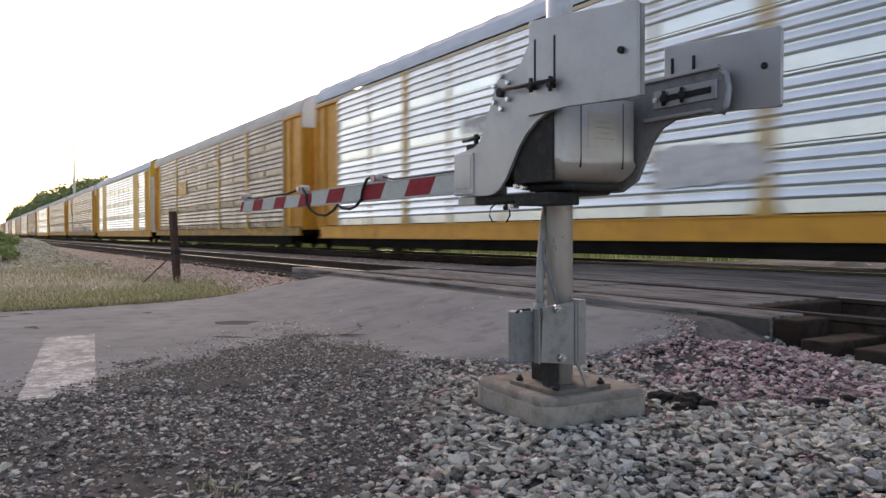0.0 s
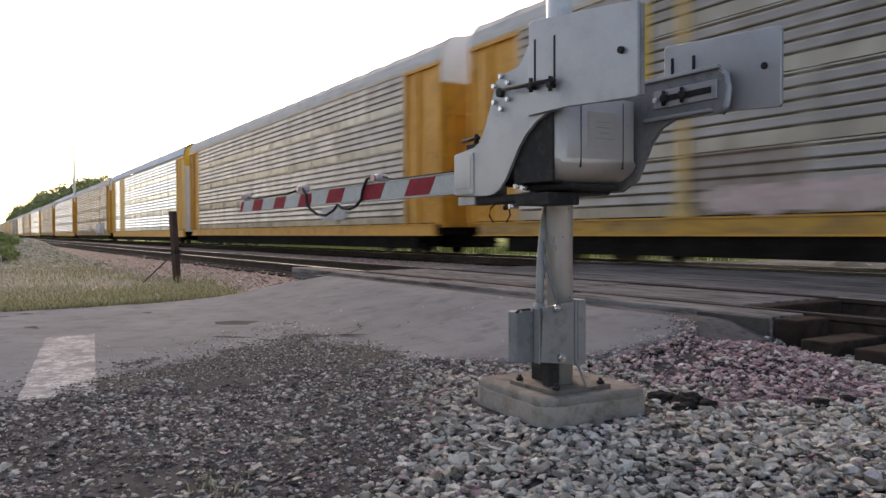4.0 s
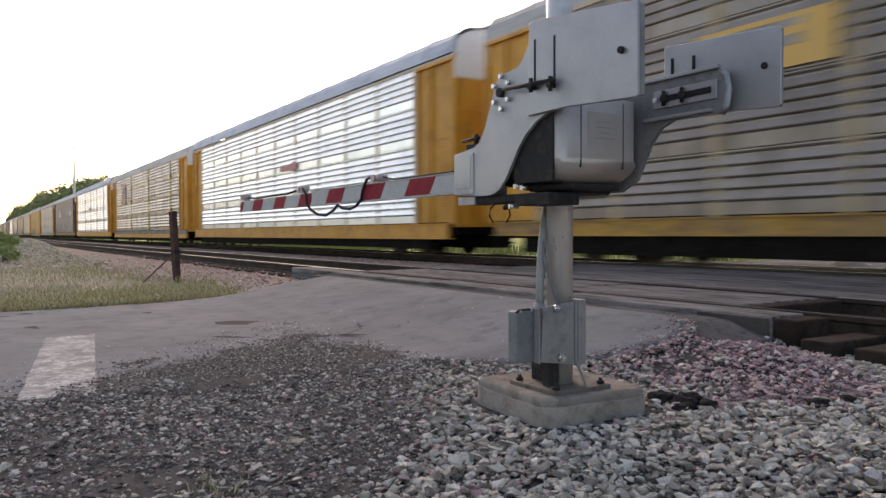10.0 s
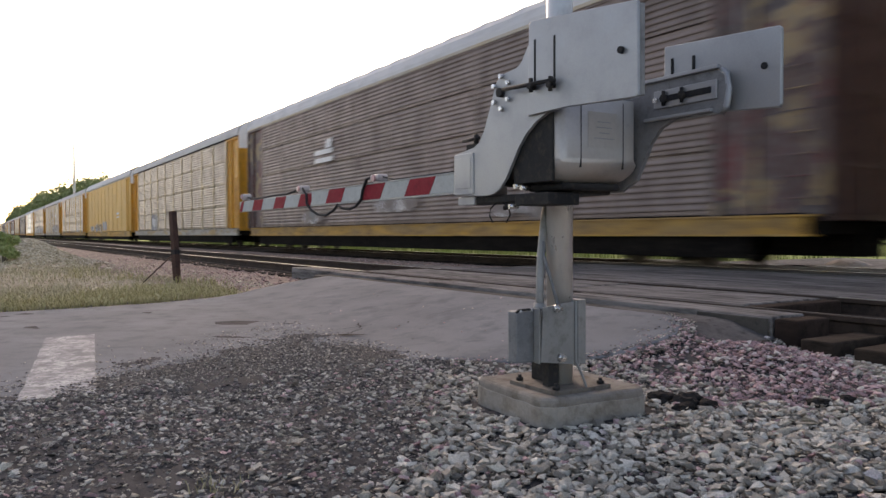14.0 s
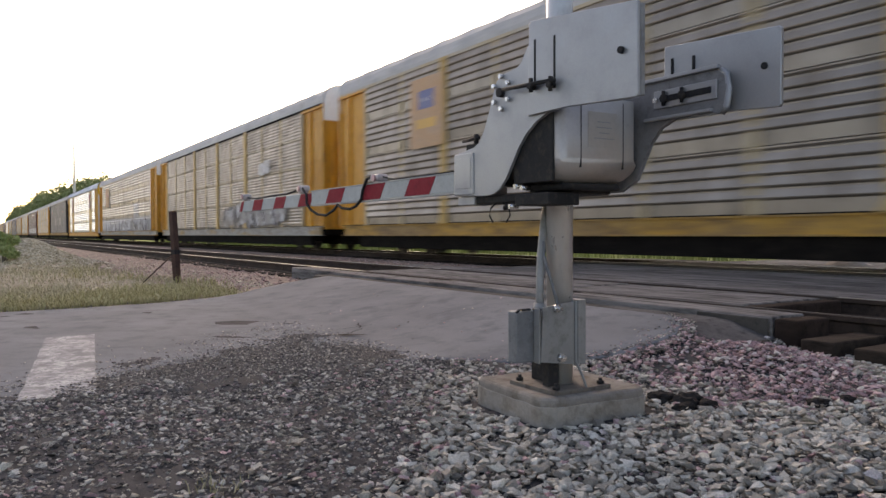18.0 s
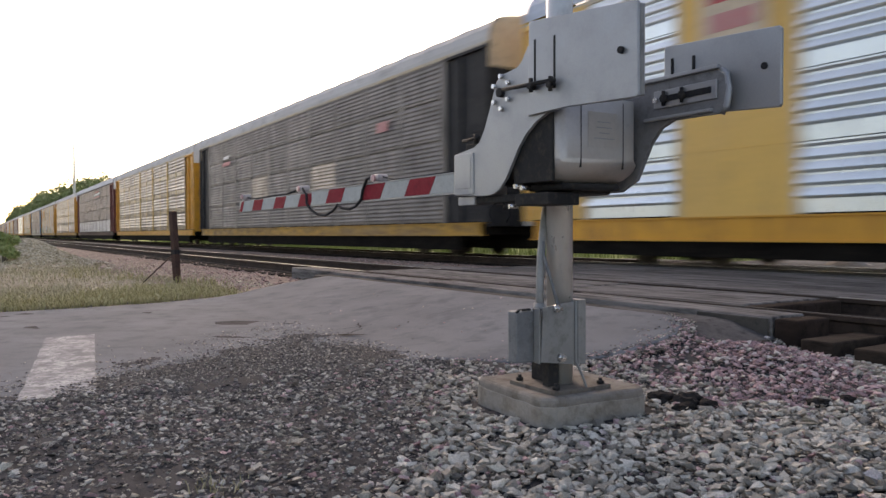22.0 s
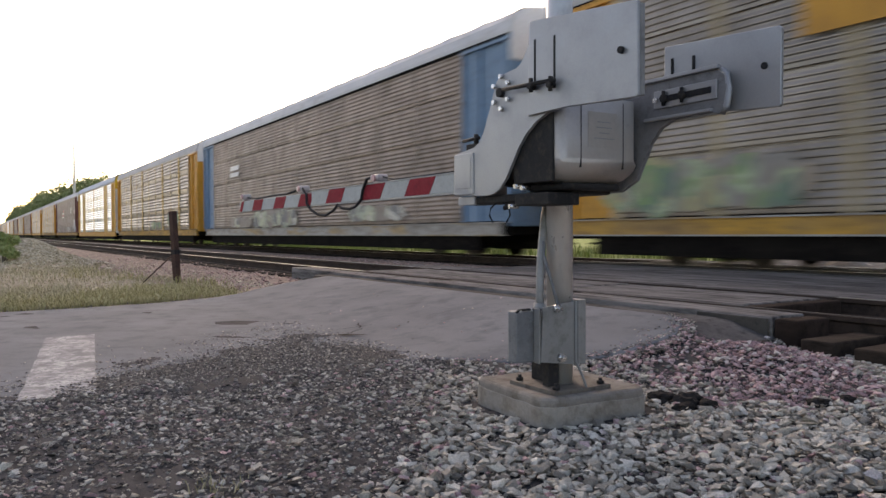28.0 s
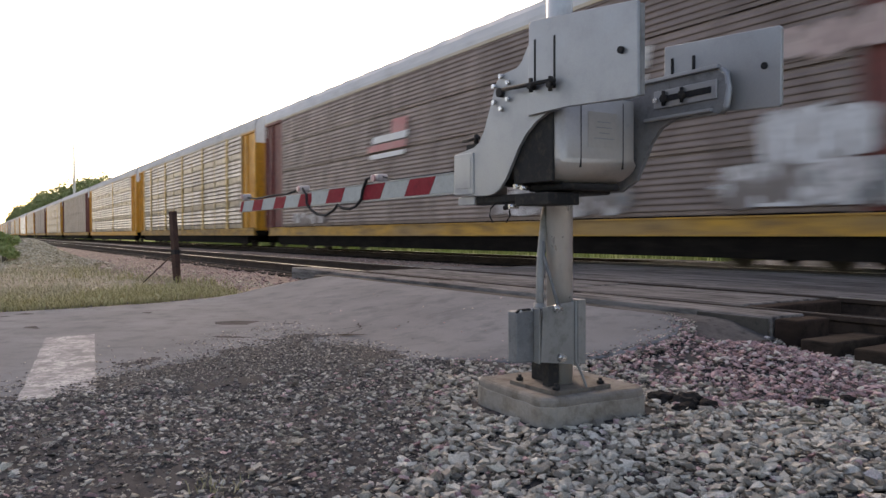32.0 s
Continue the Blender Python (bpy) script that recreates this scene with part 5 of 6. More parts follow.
stone_cloud("gravel_heap", pts, sz, M["gravel_heap"], "low pale heap of crushed stone and weeds", 31)

# tall thin mast far behind the train
um = thing("utility_mast", "tall thin pale mast with a short cross arm", "mast", (-155, 15.9, 0))
bm = bmesh.new()
tube(bm, [(0, 0, -0.5), (0, 0, 9), (0, 0, 12.5), (0, 0, 17.4)], 0.2, 10, radii=[0.26, 0.24, 0.19, 0.13])
part("shaft", bm, M["util"], um)
bm = bmesh.new()
tube(bm, [(-1.5, -1.0, 10.9), (0.1, 0, 10.9)], 0.05, 6)
part("cross_arm", bm, M["util"], um)

# broken concrete lump beyond the far track
bm = bmesh.new()
bmesh.ops.create_icosphere(bm, subdivisions=3, radius=0.5)
for v in bm.verts:
    v.co *= 1 + 0.35 * noise.noise(v.co * 2.2)
    v.co.z *= 0.55
solo("boulder", bm, M["concrete"], "pale rock lying beyond the far track", "rock", at=(-8.6, 14.9, 0.05))

# ---------------------------------------------------------------- the train
CAR, BODY = 28.60, 27.25                 # coupled length and body length
SILL0, SILL1, EAVE = 0.46, 0.875, 5.22   # over the rail heads
SIDE = 1.60                              # half width
ENDW = 2.05                              # painted end bays
BAYS, ROWS = 10, 4
BAY = (BODY - 2 * ENDW) / BAYS
ROWH = (EAVE - SILL1) / ROWS
cache = {}


def cached(key, make, mat):
    k = (key, mat)
    if k not in cache:
        bm = bmesh.new()
        make(bm)
        cache[k] = finish(bm, key if isinstance(key, str) else key[0], M[mat])
    return cache[k]


def rib_profile(style):
    """(depth, height) up one panel row: four pressed ribs, steep below and sloping above, and a lip at the row's top."""
    h = ROWH - 0.012
    if style == "flat":
        return [(0.0, -0.006), (0.0, h + 0.006)]
    if style == "seam":                       # finer ribs between open seams
        out = [(-0.06, 0.0), (-0.06, 0.030), (0.0, 0.031)]
        for k in range(8):
            z = (0.09 + 0.112 * k) * h
            out += [(0.0, z), (0.019, z + 0.018 * h), (0.019, z + 0.040 * h), (0.0, z + 0.085 * h)]
        return out + [(0.0, h)]
    deep = {"bold": 0.048, "fine": 0.036}[style]
    out = [(0.0, 0.0)]
    for k in range(4):
        z = (0.235 + 0.178 * k) * h
        out += [(0.0, z - 0.026 * h), (0.85 * deep, z), (deep, z + 0.018 * h), (0.75 * deep, z + 0.05 * h), (0.0, z + 0.125 * h)]
    return out + [(0.0, 0.925 * h), (0.022, 0.965 * h), (0.022, 0.99 * h), (0.0, h)]


def panel_mesh(style):
    def make(bm):
        pr = rib_profile(style)
        w2 = BAY / 2 - 0.006
        a = [bm.verts.new((-w2, -d, z)) for d, z in pr]
        b = [bm.verts.new((w2, -d, z)) for d, z in pr]
        for k in range(len(pr) - 1):
            bm.faces.new((a[k], b[k], b[k + 1], a[k + 1]))
        c = [bm.verts.new((x, 0.03, z)) for x in (-w2, w2) for z in (pr[0][1], pr[-1][1])]
        bm.faces.new((c[0], c[2], b[0], a[0]))
        bm.faces.new((a[-1], b[-1], c[3], c[1]))
    return make


def bay_mesh(style):
    def make(bm):
        w2 = BAY / 2 - 0.006
        pr = [(d, z + row * ROWH) for row in range(ROWS) for d, z in rib_profile(style)]
        a = [bm.verts.new((-w2, -d, z)) for d, z in pr]
        b = [bm.verts.new((w2, -d, z)) for d, z in pr]
        for k in range(len(pr) - 1):
            bm.faces.new((a[k], b[k], b[k + 1], a[k + 1]))
    return make


def post_mesh(wd, proud):
    def make(bm):
        box(bm, -wd / 2, wd / 2, -proud, 0.03, 0.0, EAVE - SILL1, 0.004)
    return make


def gusset_mesh(bm):
    plate(bm, [(-0.30, 0.0), (0.30, 0.0), (0.16, 0.20), (0.11, 0.55), (-0.11, 0.55), (-0.16, 0.20)], -0.056, -0.046)


def plain_bay(wd):
    def make(bm):
        box(bm, -wd / 2, wd / 2, -0.02, 0.03, 0.0, EAVE - SILL1, 0.006)
        for z in (1.1, 2.2, 3.3):
            box(bm, -wd / 2 + 0.05, wd / 2 - 0.05, -0.026, -0.02, z - 0.006, z + 0.006)
    return make


def end_panel_mesh(bm):
    box(bm, -ENDW / 2, ENDW / 2, 0.06, 0.10, 0.0, EAVE - SILL1 - 0.12)


def end_post_mesh(bm):
    box(bm, -0.05, 0.05, -0.02, 0.06, 0.0, EAVE - SILL1 - 0.14, 0.01)


def end_cap_mesh(bm):
    box(bm, -ENDW / 2, ENDW / 2, -0.03, 0.06, EAVE - SILL1 - 0.14, EAVE - SILL1 - 0.02, 0.01)


def ladder_mesh(bm):
    for x in (-0.2, 0.2):
        tube(bm, [(x, 0, 0), (x, 0, 2.3)], 0.014, 6)
    for k in range(7):
        tube(bm, [(-0.2, 0, 0.15 + k * 0.33), (0.2, 0, 0.15 + k * 0.33)], 0.012, 6)


ROOF = [(-1.62, 5.20), (-1.605, 5.34), (-1.545, 5.55), (-1.42, 5.715), (-1.14, 5.85), (-0.6, 5.935), (0, 5.96), (0.6, 5.935), (1.14, 5.85), (1.42, 5.715), (1.545, 5.55), (1.605, 5.34), (1.62, 5.20)]


def roof_mesh(bm):
    xs, grow = [], []
    n = 18
    for k in range(n):
        x0, x1 = -BODY * k / n, -BODY * (k + 1) / n
        xs += [x0, x0 - 0.06, x0 - 0.07, x1 + 0.07, x1 + 0.06]
        grow += [0.018, 0.018, 0.0, 0.0, 0.018]
    xs.append(-BODY)
    grow.append(0.018)
    rings = []
    for x, gdx in zip(xs, grow):
        rings.append([bm.verts.new((x + 0.0, y * (1 + gdx * 0.3), z + gdx)) for y, z in ROOF])
    for p, q in zip(rings, rings[1:]):
        for k in range(len(ROOF) - 1):
            f = bm.faces.new((p[k], p[k + 1], q[k + 1], q[k]))


def gable_mesh(bm):
    prof = [(y * 0.985, z) for y, z in ROOF]
    low = [(1.58, 4.62), (-1.58, 4.62)]
    a = [bm.verts.new((0.02, y, z)) for y, z in prof + low]
    b = [bm.verts.new((-0.10, y, z)) for y, z in prof + low]
    bm.faces.new(a), bm.faces.new(b[::-1])
    for k in range(len(a)):
        bm.faces.new((a[k], a[(k + 1) % len(a)], b[(k + 1) % len(a)], b[k]))


def door_mesh(bm):
    box(bm, -0.10, 0.0, -1.57, 1.57, SILL1 - 0.1, 4.62, 0.02)


def door_rib_mesh(bm):
    box(bm, 0.0, 0.05, -0.05, 0.05, SILL1, 4.58, 0.01)


def door_bar_mesh(bm):
    box(bm, 0.0, 0.035, -1.5, 1.5, -0.03, 0.03, 0.006)


SILLS = {"high": (SILL0, SILL1), "slim": (SILL0 + 0.09, SILL1), "low": (SILL0 - 0.07, SILL1 - 0.235)}


def sill_mesh(form):
    def make(bm):
        box(bm, -BODY + 0.4, -0.4, -SIDE, -SIDE + 0.12, SILLS[form][0] + 0.028, SILLS[form][1] - 0.023)
    return make


def flange_mesh(bm):
    box(bm, -BODY + 0.3, -0.3, -SIDE - 0.028, -SIDE + 0.14, 0.0, 0.028)


def shadow_gap_mesh(bm):
    box(bm, -BODY + 0.4, -0.4, -SIDE + 0.03, -SIDE + 0.10, SILL1 - 0.232, SILL1 + 0.001)


def under_mesh(bm):
    box(bm, -BODY + 0.2, -0.2, -SIDE + 0.1, SIDE, SILL0 + 0.12, SILL1 - 0.03)
    box(bm, -BODY + 0.2, -0.2, -0.35, 0.35, 0.22, SILL0 + 0.14)
    # low board fills the black band of shade below the sill
    box(bm, -BODY + 1.4, -1.4, -SIDE + 0.06, -SIDE + 0.25, SILL0 - 0.27, SILL0 + 0.14)
    box(bm, -BODY + 6.6, -6.6, SIDE - 0.25, SIDE - 0.05, SILL0 - 0.10, SILL0 + 0.14)
    for k in range(9):
        x = -2.0 - k * 2.9
        box(bm, x - 0.1, x + 0.1, -1.4, 1.4, 0.34, SILL0 + 0.14)
    box(bm, -12.5, -11.4, -1.2, -0.5, 0.2, 0.52)
    tube(bm, [(-15.6, -1.0, 0.36), (-14.2, -1.0, 0.36)], 0.17, 10)


def far_wall_mesh(bm):
    box(bm, -BODY + 0.1, -0.1, SIDE - 0.08, SIDE, SILL1 - 0.05, EAVE)
    box(bm, -BODY + 0.1, -0.1, SIDE - 0.1, SIDE + 0.02, SILL0, SILL1)
    box(bm, -BODY + 0.15, -0.15, -SIDE + 0.16, -SIDE + 0.20, SILL1 - 0.05, EAVE)


def fascia_mesh(bm):
    box(bm, -BODY + 0.05, -0.05, -SIDE - 0.03, -SIDE + 0.04, EAVE - 0.075, EAVE + 0.01, 0.006)


def gap_mesh(bm):
    box(bm, -BODY + 0.35, -0.35, -SIDE - 0.006, -SIDE + 0.02, SILL1 + 0.002, SILL1 + 0.028)


def bogie_mesh(bm):
    for y in (-1.0, 1.0):
        plate(bm, [(-1.25, 0.36), (-1.2, 0.50), (-0.75, 0.56), (-0.45, 0.60), (0.45, 0.60), (0.75, 0.56), (1.2, 0.50), (1.25, 0.36), (0.95, 0.32), (0.55, 0.36), (0.40, 0.16), (-0.40, 0.16), (-0.55, 0.36), (-0.95, 0.32)], y - 0.09, y + 0.09, 0.015)
        for x in (-0.865, 0.865):
            tube(bm, [(x, y - 0.14 if y < 0 else y + 0.14, 0.42), (x, y, 0.42)], 0.13, 12)
        for x in (-0.18, 0.0, 0.18):
            tube(bm, [(x, y, 0.20), (x, y, 0.54)], 0.06, 8)
    box(bm, -0.22, 0.22, -1.0, 1.0, 0.36, 0.58, 0.02)


def wheelset_mesh(bm):
    tube(bm, [(0, -0.95, 0), (0, 0.95, 0)], 0.075, 10)
    for s in (-1, 1):
        y = s * GAUGE
        tube(bm, [(0, y - 0.065, 0), (0, y + 0.065, 0)], 0.405, 26)
        tube(bm, [(0, y - s * 0.065, 0), (0, y - s * 0.045, 0)], 0.43, 26)
        tube(bm, [(0, y + s * 0.065, 0), (0, y + s * 0.085, 0)], 0.12, 12)


def coupler_mesh(bm):
    box(bm, -0.2, 0.45, -0.10, 0.10, 0.52, 0.72, 0.02)
    box(bm, 0.40, 0.70, -0.16, 0.13, 0.50, 0.78, 0.04)
    tube(bm, [(-0.1, -0.4, 0.62), (0.25, -0.35, 0.42), (0.66, -0.2, 0.36)], 0.025, 6)


def step_mesh(bm):
    for x in (-0.22, 0.22):
        tube(bm, [(x, 0, 0.0), (x, 0, 0.42)], 0.016, 6)
    box(bm, -0.23, 0.23, -0.05, 0.05, 0.0, 0.02)


def emblem(car, x, z, wd, ht, back, bars):
    """A painted plate with plain bars for its print."""
    y = -SIDE - 0.062
    bm = bmesh.new()
    box(bm, -wd / 2, wd / 2, y - 0.006, y, -ht / 2, ht / 2)
    e = part("emblem_plate", bm, M[back], car, "painted plate with a blank emblem", (x, 0, z))
    for bx, bz, bw, bh, mat in bars:
        bm = bmesh.new()
        box(bm, bx - bw / 2, bx + bw / 2, y - 0.010, y - 0.005, bz - bh / 2, bz + bh / 2)
        part("emblem_bar", bm, M[mat], e)


def mark(car, x, z, bars):
    """Loose painted bars on the side."""
    y = -SIDE - 0.058
    for bx, bz, bw, bh, mat in bars:
        bm = bmesh.new()
        plate(bm, [(x + bx - bw / 2, z + bz - bh / 2), (x + bx + bw / 2, z + bz - bh / 2), (x + bx + bw / 2 + 0.08, z + bz + bh / 2), (x + bx - bw / 2 + 0.08, z + bz + bh / 2)], y - 0.006, y)
        part("marking", bm, M[mat], car, "plain painted marking")


def lump(cx, cz, w, h, r, n=16):
    """An uneven rounded outline."""
    out = []
    for k in range(n):
        a = 2 * pi * k / n
        q = 1 + r.uniform(-0.16, 0.16)
        ca, sa = cos(a), sin(a)
        out.append((cx + 0.5 * w * q * math.copysign(abs(ca) ** 0.7, ca), cz + 0.5 * h * q * math.copysign(abs(sa) ** 0.7, sa)))
    return out


def spray(car, x0, x1, z0, z1, count, fill, line, seed):
    """Sprayed lettering that cannot be read: a row of swollen blank letters with outlines."""
    r = random.Random(seed)
    g = part("graffiti", bmesh_plate(lump((x0 + x1) / 2, (z0 + z1) / 2, x1 - x0 + 0.1, (z1 - z0) * 0.8, r, 28), 0.050), M[line], car, "sprayed outline round blank letters")
    step = (x1 - x0) / count
    for k in range(count):
        cx, cz = x0 + step * (k + 0.5), (z0 + z1) / 2 + r.uniform(-0.06, 0.06) * (z1 - z0)
        w, h = step * r.uniform(1.0, 1.25), (z1 - z0) * r.uniform(0.75, 1.0)
        part("letter", bmesh_plate(lump(cx, cz, w, h, r), 0.053 + 0.002 * (k % 2)), M[fill], g, "swollen sprayed letter")
        bm = bmesh.new()
        a, b = cx + r.uniform(-0.3, 0.3) * w, cz + r.uniform(-0.3, 0.3) * h
        plate(bm, lump(a, b, w * r.uniform(0.08, 0.14), h * r.uniform(0.25, 0.6), r, 10), -SIDE - 0.060, -SIDE - 0.057)
        part("letter_hole", bm, M[line], g)


def bmesh_plate(outline, proud):
    bm = bmesh.new()
    plate(bm, outline, -SIDE - proud - 0.0018, -SIDE - proud + 0.002)
    return bm


LOOKS = {
    # side material, rib style, posts, post width, sill, ends, door, gable, roof, words
    "bright": ("bright", "bold", "post_faded", 0.16, "yellow", "yellow", "yellow", "white", "roof", "bright galvanised car carrier with a yellow sill and ends"),
    "wide": ("bright", "bold", "post_faded", 0.12, "yellow", "yellow_pale", "yellow", "white", "roof", "bright galvanised car carrier with wide yellow panels"),
    "wide_door": ("bright", "bold", "post_faded", 0.12, "yellow", "yellow_pale", "white", "yellow_new", "roof", "bright galvanised car carrier with a white end door"),
    "medium": ("medium", "bold", "post_faded", 0.14, "yellow", "yellow", "yellow", "white", "roof", "grey galvanised car carrier with yellow ends"),
    "dull": ("dull", "fine", "post_tan", 0.20, "yellow_dirty", "yellow", "yellow", "white", "roof_grey", "weathered grey car carrier with faded yellow posts"),
    "dull_plain": ("dull_cool", "fine", "dull_cool", 0.12, "yellow", "yellow", "yellow", "white", "roof_grey", "weathered grey car carrier with yellow ends"),
    "dull_seam": ("dull", "seam", "post_tan", 0.22, "white_sill", "yellow", "yellow", "white", "roof_grey", "weathered grey car carrier with dark seams and a pale sill"),
    "dark": ("dark", "seam", "dark", 0.22, "yellow_dirty", "black", "black", "cream", "roof_grey", "dark grey car carrier with black ends"),
    "brown": ("brown", "seam", "brown", 0.10, "yellow_dirty", "maroon", "maroon", "white", "roof_pale", "brown weathered car carrier with maroon ends"),
    "brown_seam": ("brown", "seam", "brown", 0.10, "yellow_dirty", "graf_maroon", "dark_brown", "white", "roof_pale", "dark brown car carrier with seams and brown ends"),
    "brown_low": ("brown", "seam", "brown", 0.14, "dark_brown", "maroon", "maroon", "white", "roof_pale", "brown car carrier with a dark sill and maroon ends"),
    "tan": ("tan", "seam", "tan", 0.12, "white_sill", "blue", "blue", "white", "roof_pale", "brown weathered car carrier with a pale sill and blue ends"),
    "yellow": ("yellow_pale", "flat", "yellow_pale", 0.06, "yellow_dirty", "yellow_pale", "yellow", "white", "roof_pale", "smooth faded yellow car carrier"),
}


def car_carrier(look_name, extra=None, simple=False):
    extra = extra or {}
    side, rib, postm, postw, sill, endm, doorm, gab, roofm, words = LOOKS[look_name]
    car = thing("car_carrier", words, "rail car", group="cars of the train")
    low = extra.get("low", {})              # row -> material of the panels in that row
    wide = extra.get("wide", ())            # bays that are plain painted sheet
    for b in range(BAYS):
        x = -ENDW - BAY * (b + 0.5)
        if b in wide:
            part("side_panel", cached(("side_panel", "plain"), plain_bay(BAY - 0.06), extra.get("wide_mat", "yellow_pale")), None, car, at=(x, -SIDE, SILL1))
            continue
        if simple:
            part("side_panel", cached(("bay_panel", rib), bay_mesh(rib), side), None, car, at=(x, -SIDE, SILL1))
            continue
        for row in range(ROWS):
            mt = low.get((row, b), low.get(row, side))
            part("side_panel", cached(("side_panel", rib), panel_mesh(rib), mt), None, car, at=(x, -SIDE, SILL1 + row * ROWH + 0.006))
    step = 2 if simple else 1
    bold = extra.get("bold", ())
    for b in range(0, BAYS + 1, step):
        x = -ENDW - BAY * b
        pm = extra.get("bold_mat", "post_worn") if b in bold else postm
        pw = postw * 1.6 if b in bold else postw
        po = part("post", cached(("post", pw), post_mesh(pw, 0.047 if b in bold else 0.024), pm), None, car, at=(x, -SIDE, SILL1))
        if b in bold:
            part("gusset", cached("gusset", gusset_mesh, pm), None, po, "flared foot of the post")
    for x in (-ENDW / 2, -BODY + ENDW / 2):
        ep = part("end_panel", cached("end_panel", end_panel_mesh, endm), None, car, at=(x, -SIDE, SILL1))
        part("end_cap", cached("end_cap", end_cap_mesh, endm), None, ep)
        for dx in (-ENDW / 2 + 0.05, -0.25, ENDW / 2 - 0.09):
            part("end_post", cached("end_post", end_post_mesh, endm), None, ep, at=(dx, 0, 0))
    form = "low" if extra.get("drop") else ("high" if side in ("bright", "medium", "yellow_pale") else "slim")
    sl = part("side_sill", cached("side_sill_" + form, sill_mesh(form), extra.get("sill", sill)), None, car)
    for z in (SILLS[form][0], SILLS[form][1] - 0.025):
        part("sill_flange", cached("sill_flange", flange_mesh, sill), None, sl, at=(0, 0, z))
    # recessed strip coloured dark for the shadowed gap over the low sill
    if form == "low":
        part("side_skirt", cached("side_skirt", shadow_gap_mesh, "dark"), None, car, "dark recessed panel below the ribbed side")
    part("underframe", cached("underframe", under_mesh, "grime_shade"), None, car)
    part("inner_wall", cached("inner_wall", far_wall_mesh, "dull"), None, car)
    lift = 0.075 if side in ("bright", "medium", "yellow_pale") else 0.0
    part("roof", cached("roof", roof_mesh, roofm), None, car, at=(0, 0, lift))
    part("eave_rail", cached("eave_rail", fascia_mesh, "post_faded" if sill.startswith("yellow") else "grime_shade"), None, car)
    part("sill_gap", cached("sill_gap", gap_mesh, "grime_shade"), None, car)
    for x, rz in ((0.0, 0.0), (-BODY, pi)):
        d = part("end_door", cached("end_door", door_mesh, doorm), None, car, at=(x, 0, 0))
        gb = part("end_gable", cached("end_gable", gable_mesh, gab), None, car, at=(x, 0, 0))
        c = part("coupler", cached("coupler", coupler_mesh, "grime_shade"), None, car, at=(x, 0, 0))
        for o in (d, gb, c):
            o.rotation_euler.z = rz
        if not simple:
            for y in (-1.25, -0.62, 0.0, 0.62, 1.25):
                part("door_rib", cached("door_rib", door_rib_mesh, doorm), None, d, at=(0, y, 0))
            for z in (1.6, 2.7, 3.8):
                part("door_bar", cached("door_bar", door_bar_mesh, doorm), None, d, at=(0, 0, z))
    for x in (-3.7, -BODY + 3.7):
        bg = part("bogie", cached("bogie", bogie_mesh, "grime_shade"), None, car, at=(x, 0, 0))
        for dx in (-0.865, 0.865):
            part("wheelset", cached("wheelset", wheelset_mesh, "wheel"), None, bg, at=(dx, 0, 0.42))
    if not simple:
        for x in (-0.5, -BODY + 0.5):
            part("ladder", cached("ladder", ladder_mesh, endm), None, car, at=(x, -SIDE - 0.03, SILL1 + 0.1))
            part("foot_step", cached("foot_step", step_mesh, "grime_shade"), None, car, at=(x, -SIDE + 0.02, 0.10))
    return car


REDMARK = [(0, 0, 1.8, 0.22, "red_faded"), (0.6, 0.0, 0.5, 0.35, "red_faded")]
CONSIST = {
    -1: ("bright", dict(bold=(1, 3, 8))),
    0: ("dull", dict(bold=(2, 4, 8))),
    1: ("wide_door", dict(wide=(1, 8))),
    2: ("dull_plain", dict(low={(0, 4): "tan", (0, 7): "tan"}, sill="yellow_dirty", bold=(8,))),
    3: ("dull_plain", dict()),
    4: ("wide_door", dict(wide=(8,))),
    5: ("dull", dict(bold=(2, 5))),
    6: ("medium", dict()),
    7: ("dull", dict(bold=(1, 3, 5))),
    8: ("bright", dict()),
    9: ("dull_plain", dict(bold=(1, 4, 7), drop=True, sill="yellow")),
    10: ("bright", dict(bold=(1, 3, 5, 7))),
    11: ("brown_seam", dict()),
    12: ("dull_seam", dict(low={(0, 7): "graf_white"})),
    13: ("yellow", dict()),
    14: ("dull", dict(bold=(1, 3, 6, 8), low={(0, 2): "spray_grey"})),
    15: ("dull_seam", dict(bold=(3, 5, 7))),
    16: ("dull_plain", dict(low={0: "pale_row", (1, 2): "pale_row"}, sill="white_sill")),
    17: ("wide_door", dict(wide=(1, 8))),
    18: ("dark", dict(low={(1, 3): "dull", (1, 6): "dull"})),
    19: ("dull", dict(bold=(2, 4, 6), sill="yellow")),
    20: ("brown_low", dict(low={0: "pale_row"})),
    21: ("dull", dict(low={(0, 7): "pale_row"}, bold=(3,))),
    22: ("dull_seam", dict(bold=(1, 3, 5, 7), sill="yellow_dirty")),
    23: ("tan", dict()),
    24: ("dull", dict(bold=(1, 3, 6, 8))),
    25: ("wide_door", dict(wide=(1, 8), bold=(5,))),
    26: ("brown", dict()),
    27: ("dull", dict(bold=(1, 3, 5, 7, 9))),
    28: ("dull_plain", dict(bold=(4,))),
    29: ("brown", dict()),
    30: ("dull", dict(bold=(2,))),
}
TAIL = ["dull_plain", "dull", "dark", "dull_plain", "dull", "brown", "dull", "medium", "dull", "dull_plain", "tan", "dull", "dull"]
train = []
for n in range(-1, 48):
    if n in CONSIST:
        name, extra = CONSIST[n]
        car = car_carrier(name, extra)
    else:
        car = car_carrier(TAIL[n % len(TAIL)], None, True)
    train.append((n, car))

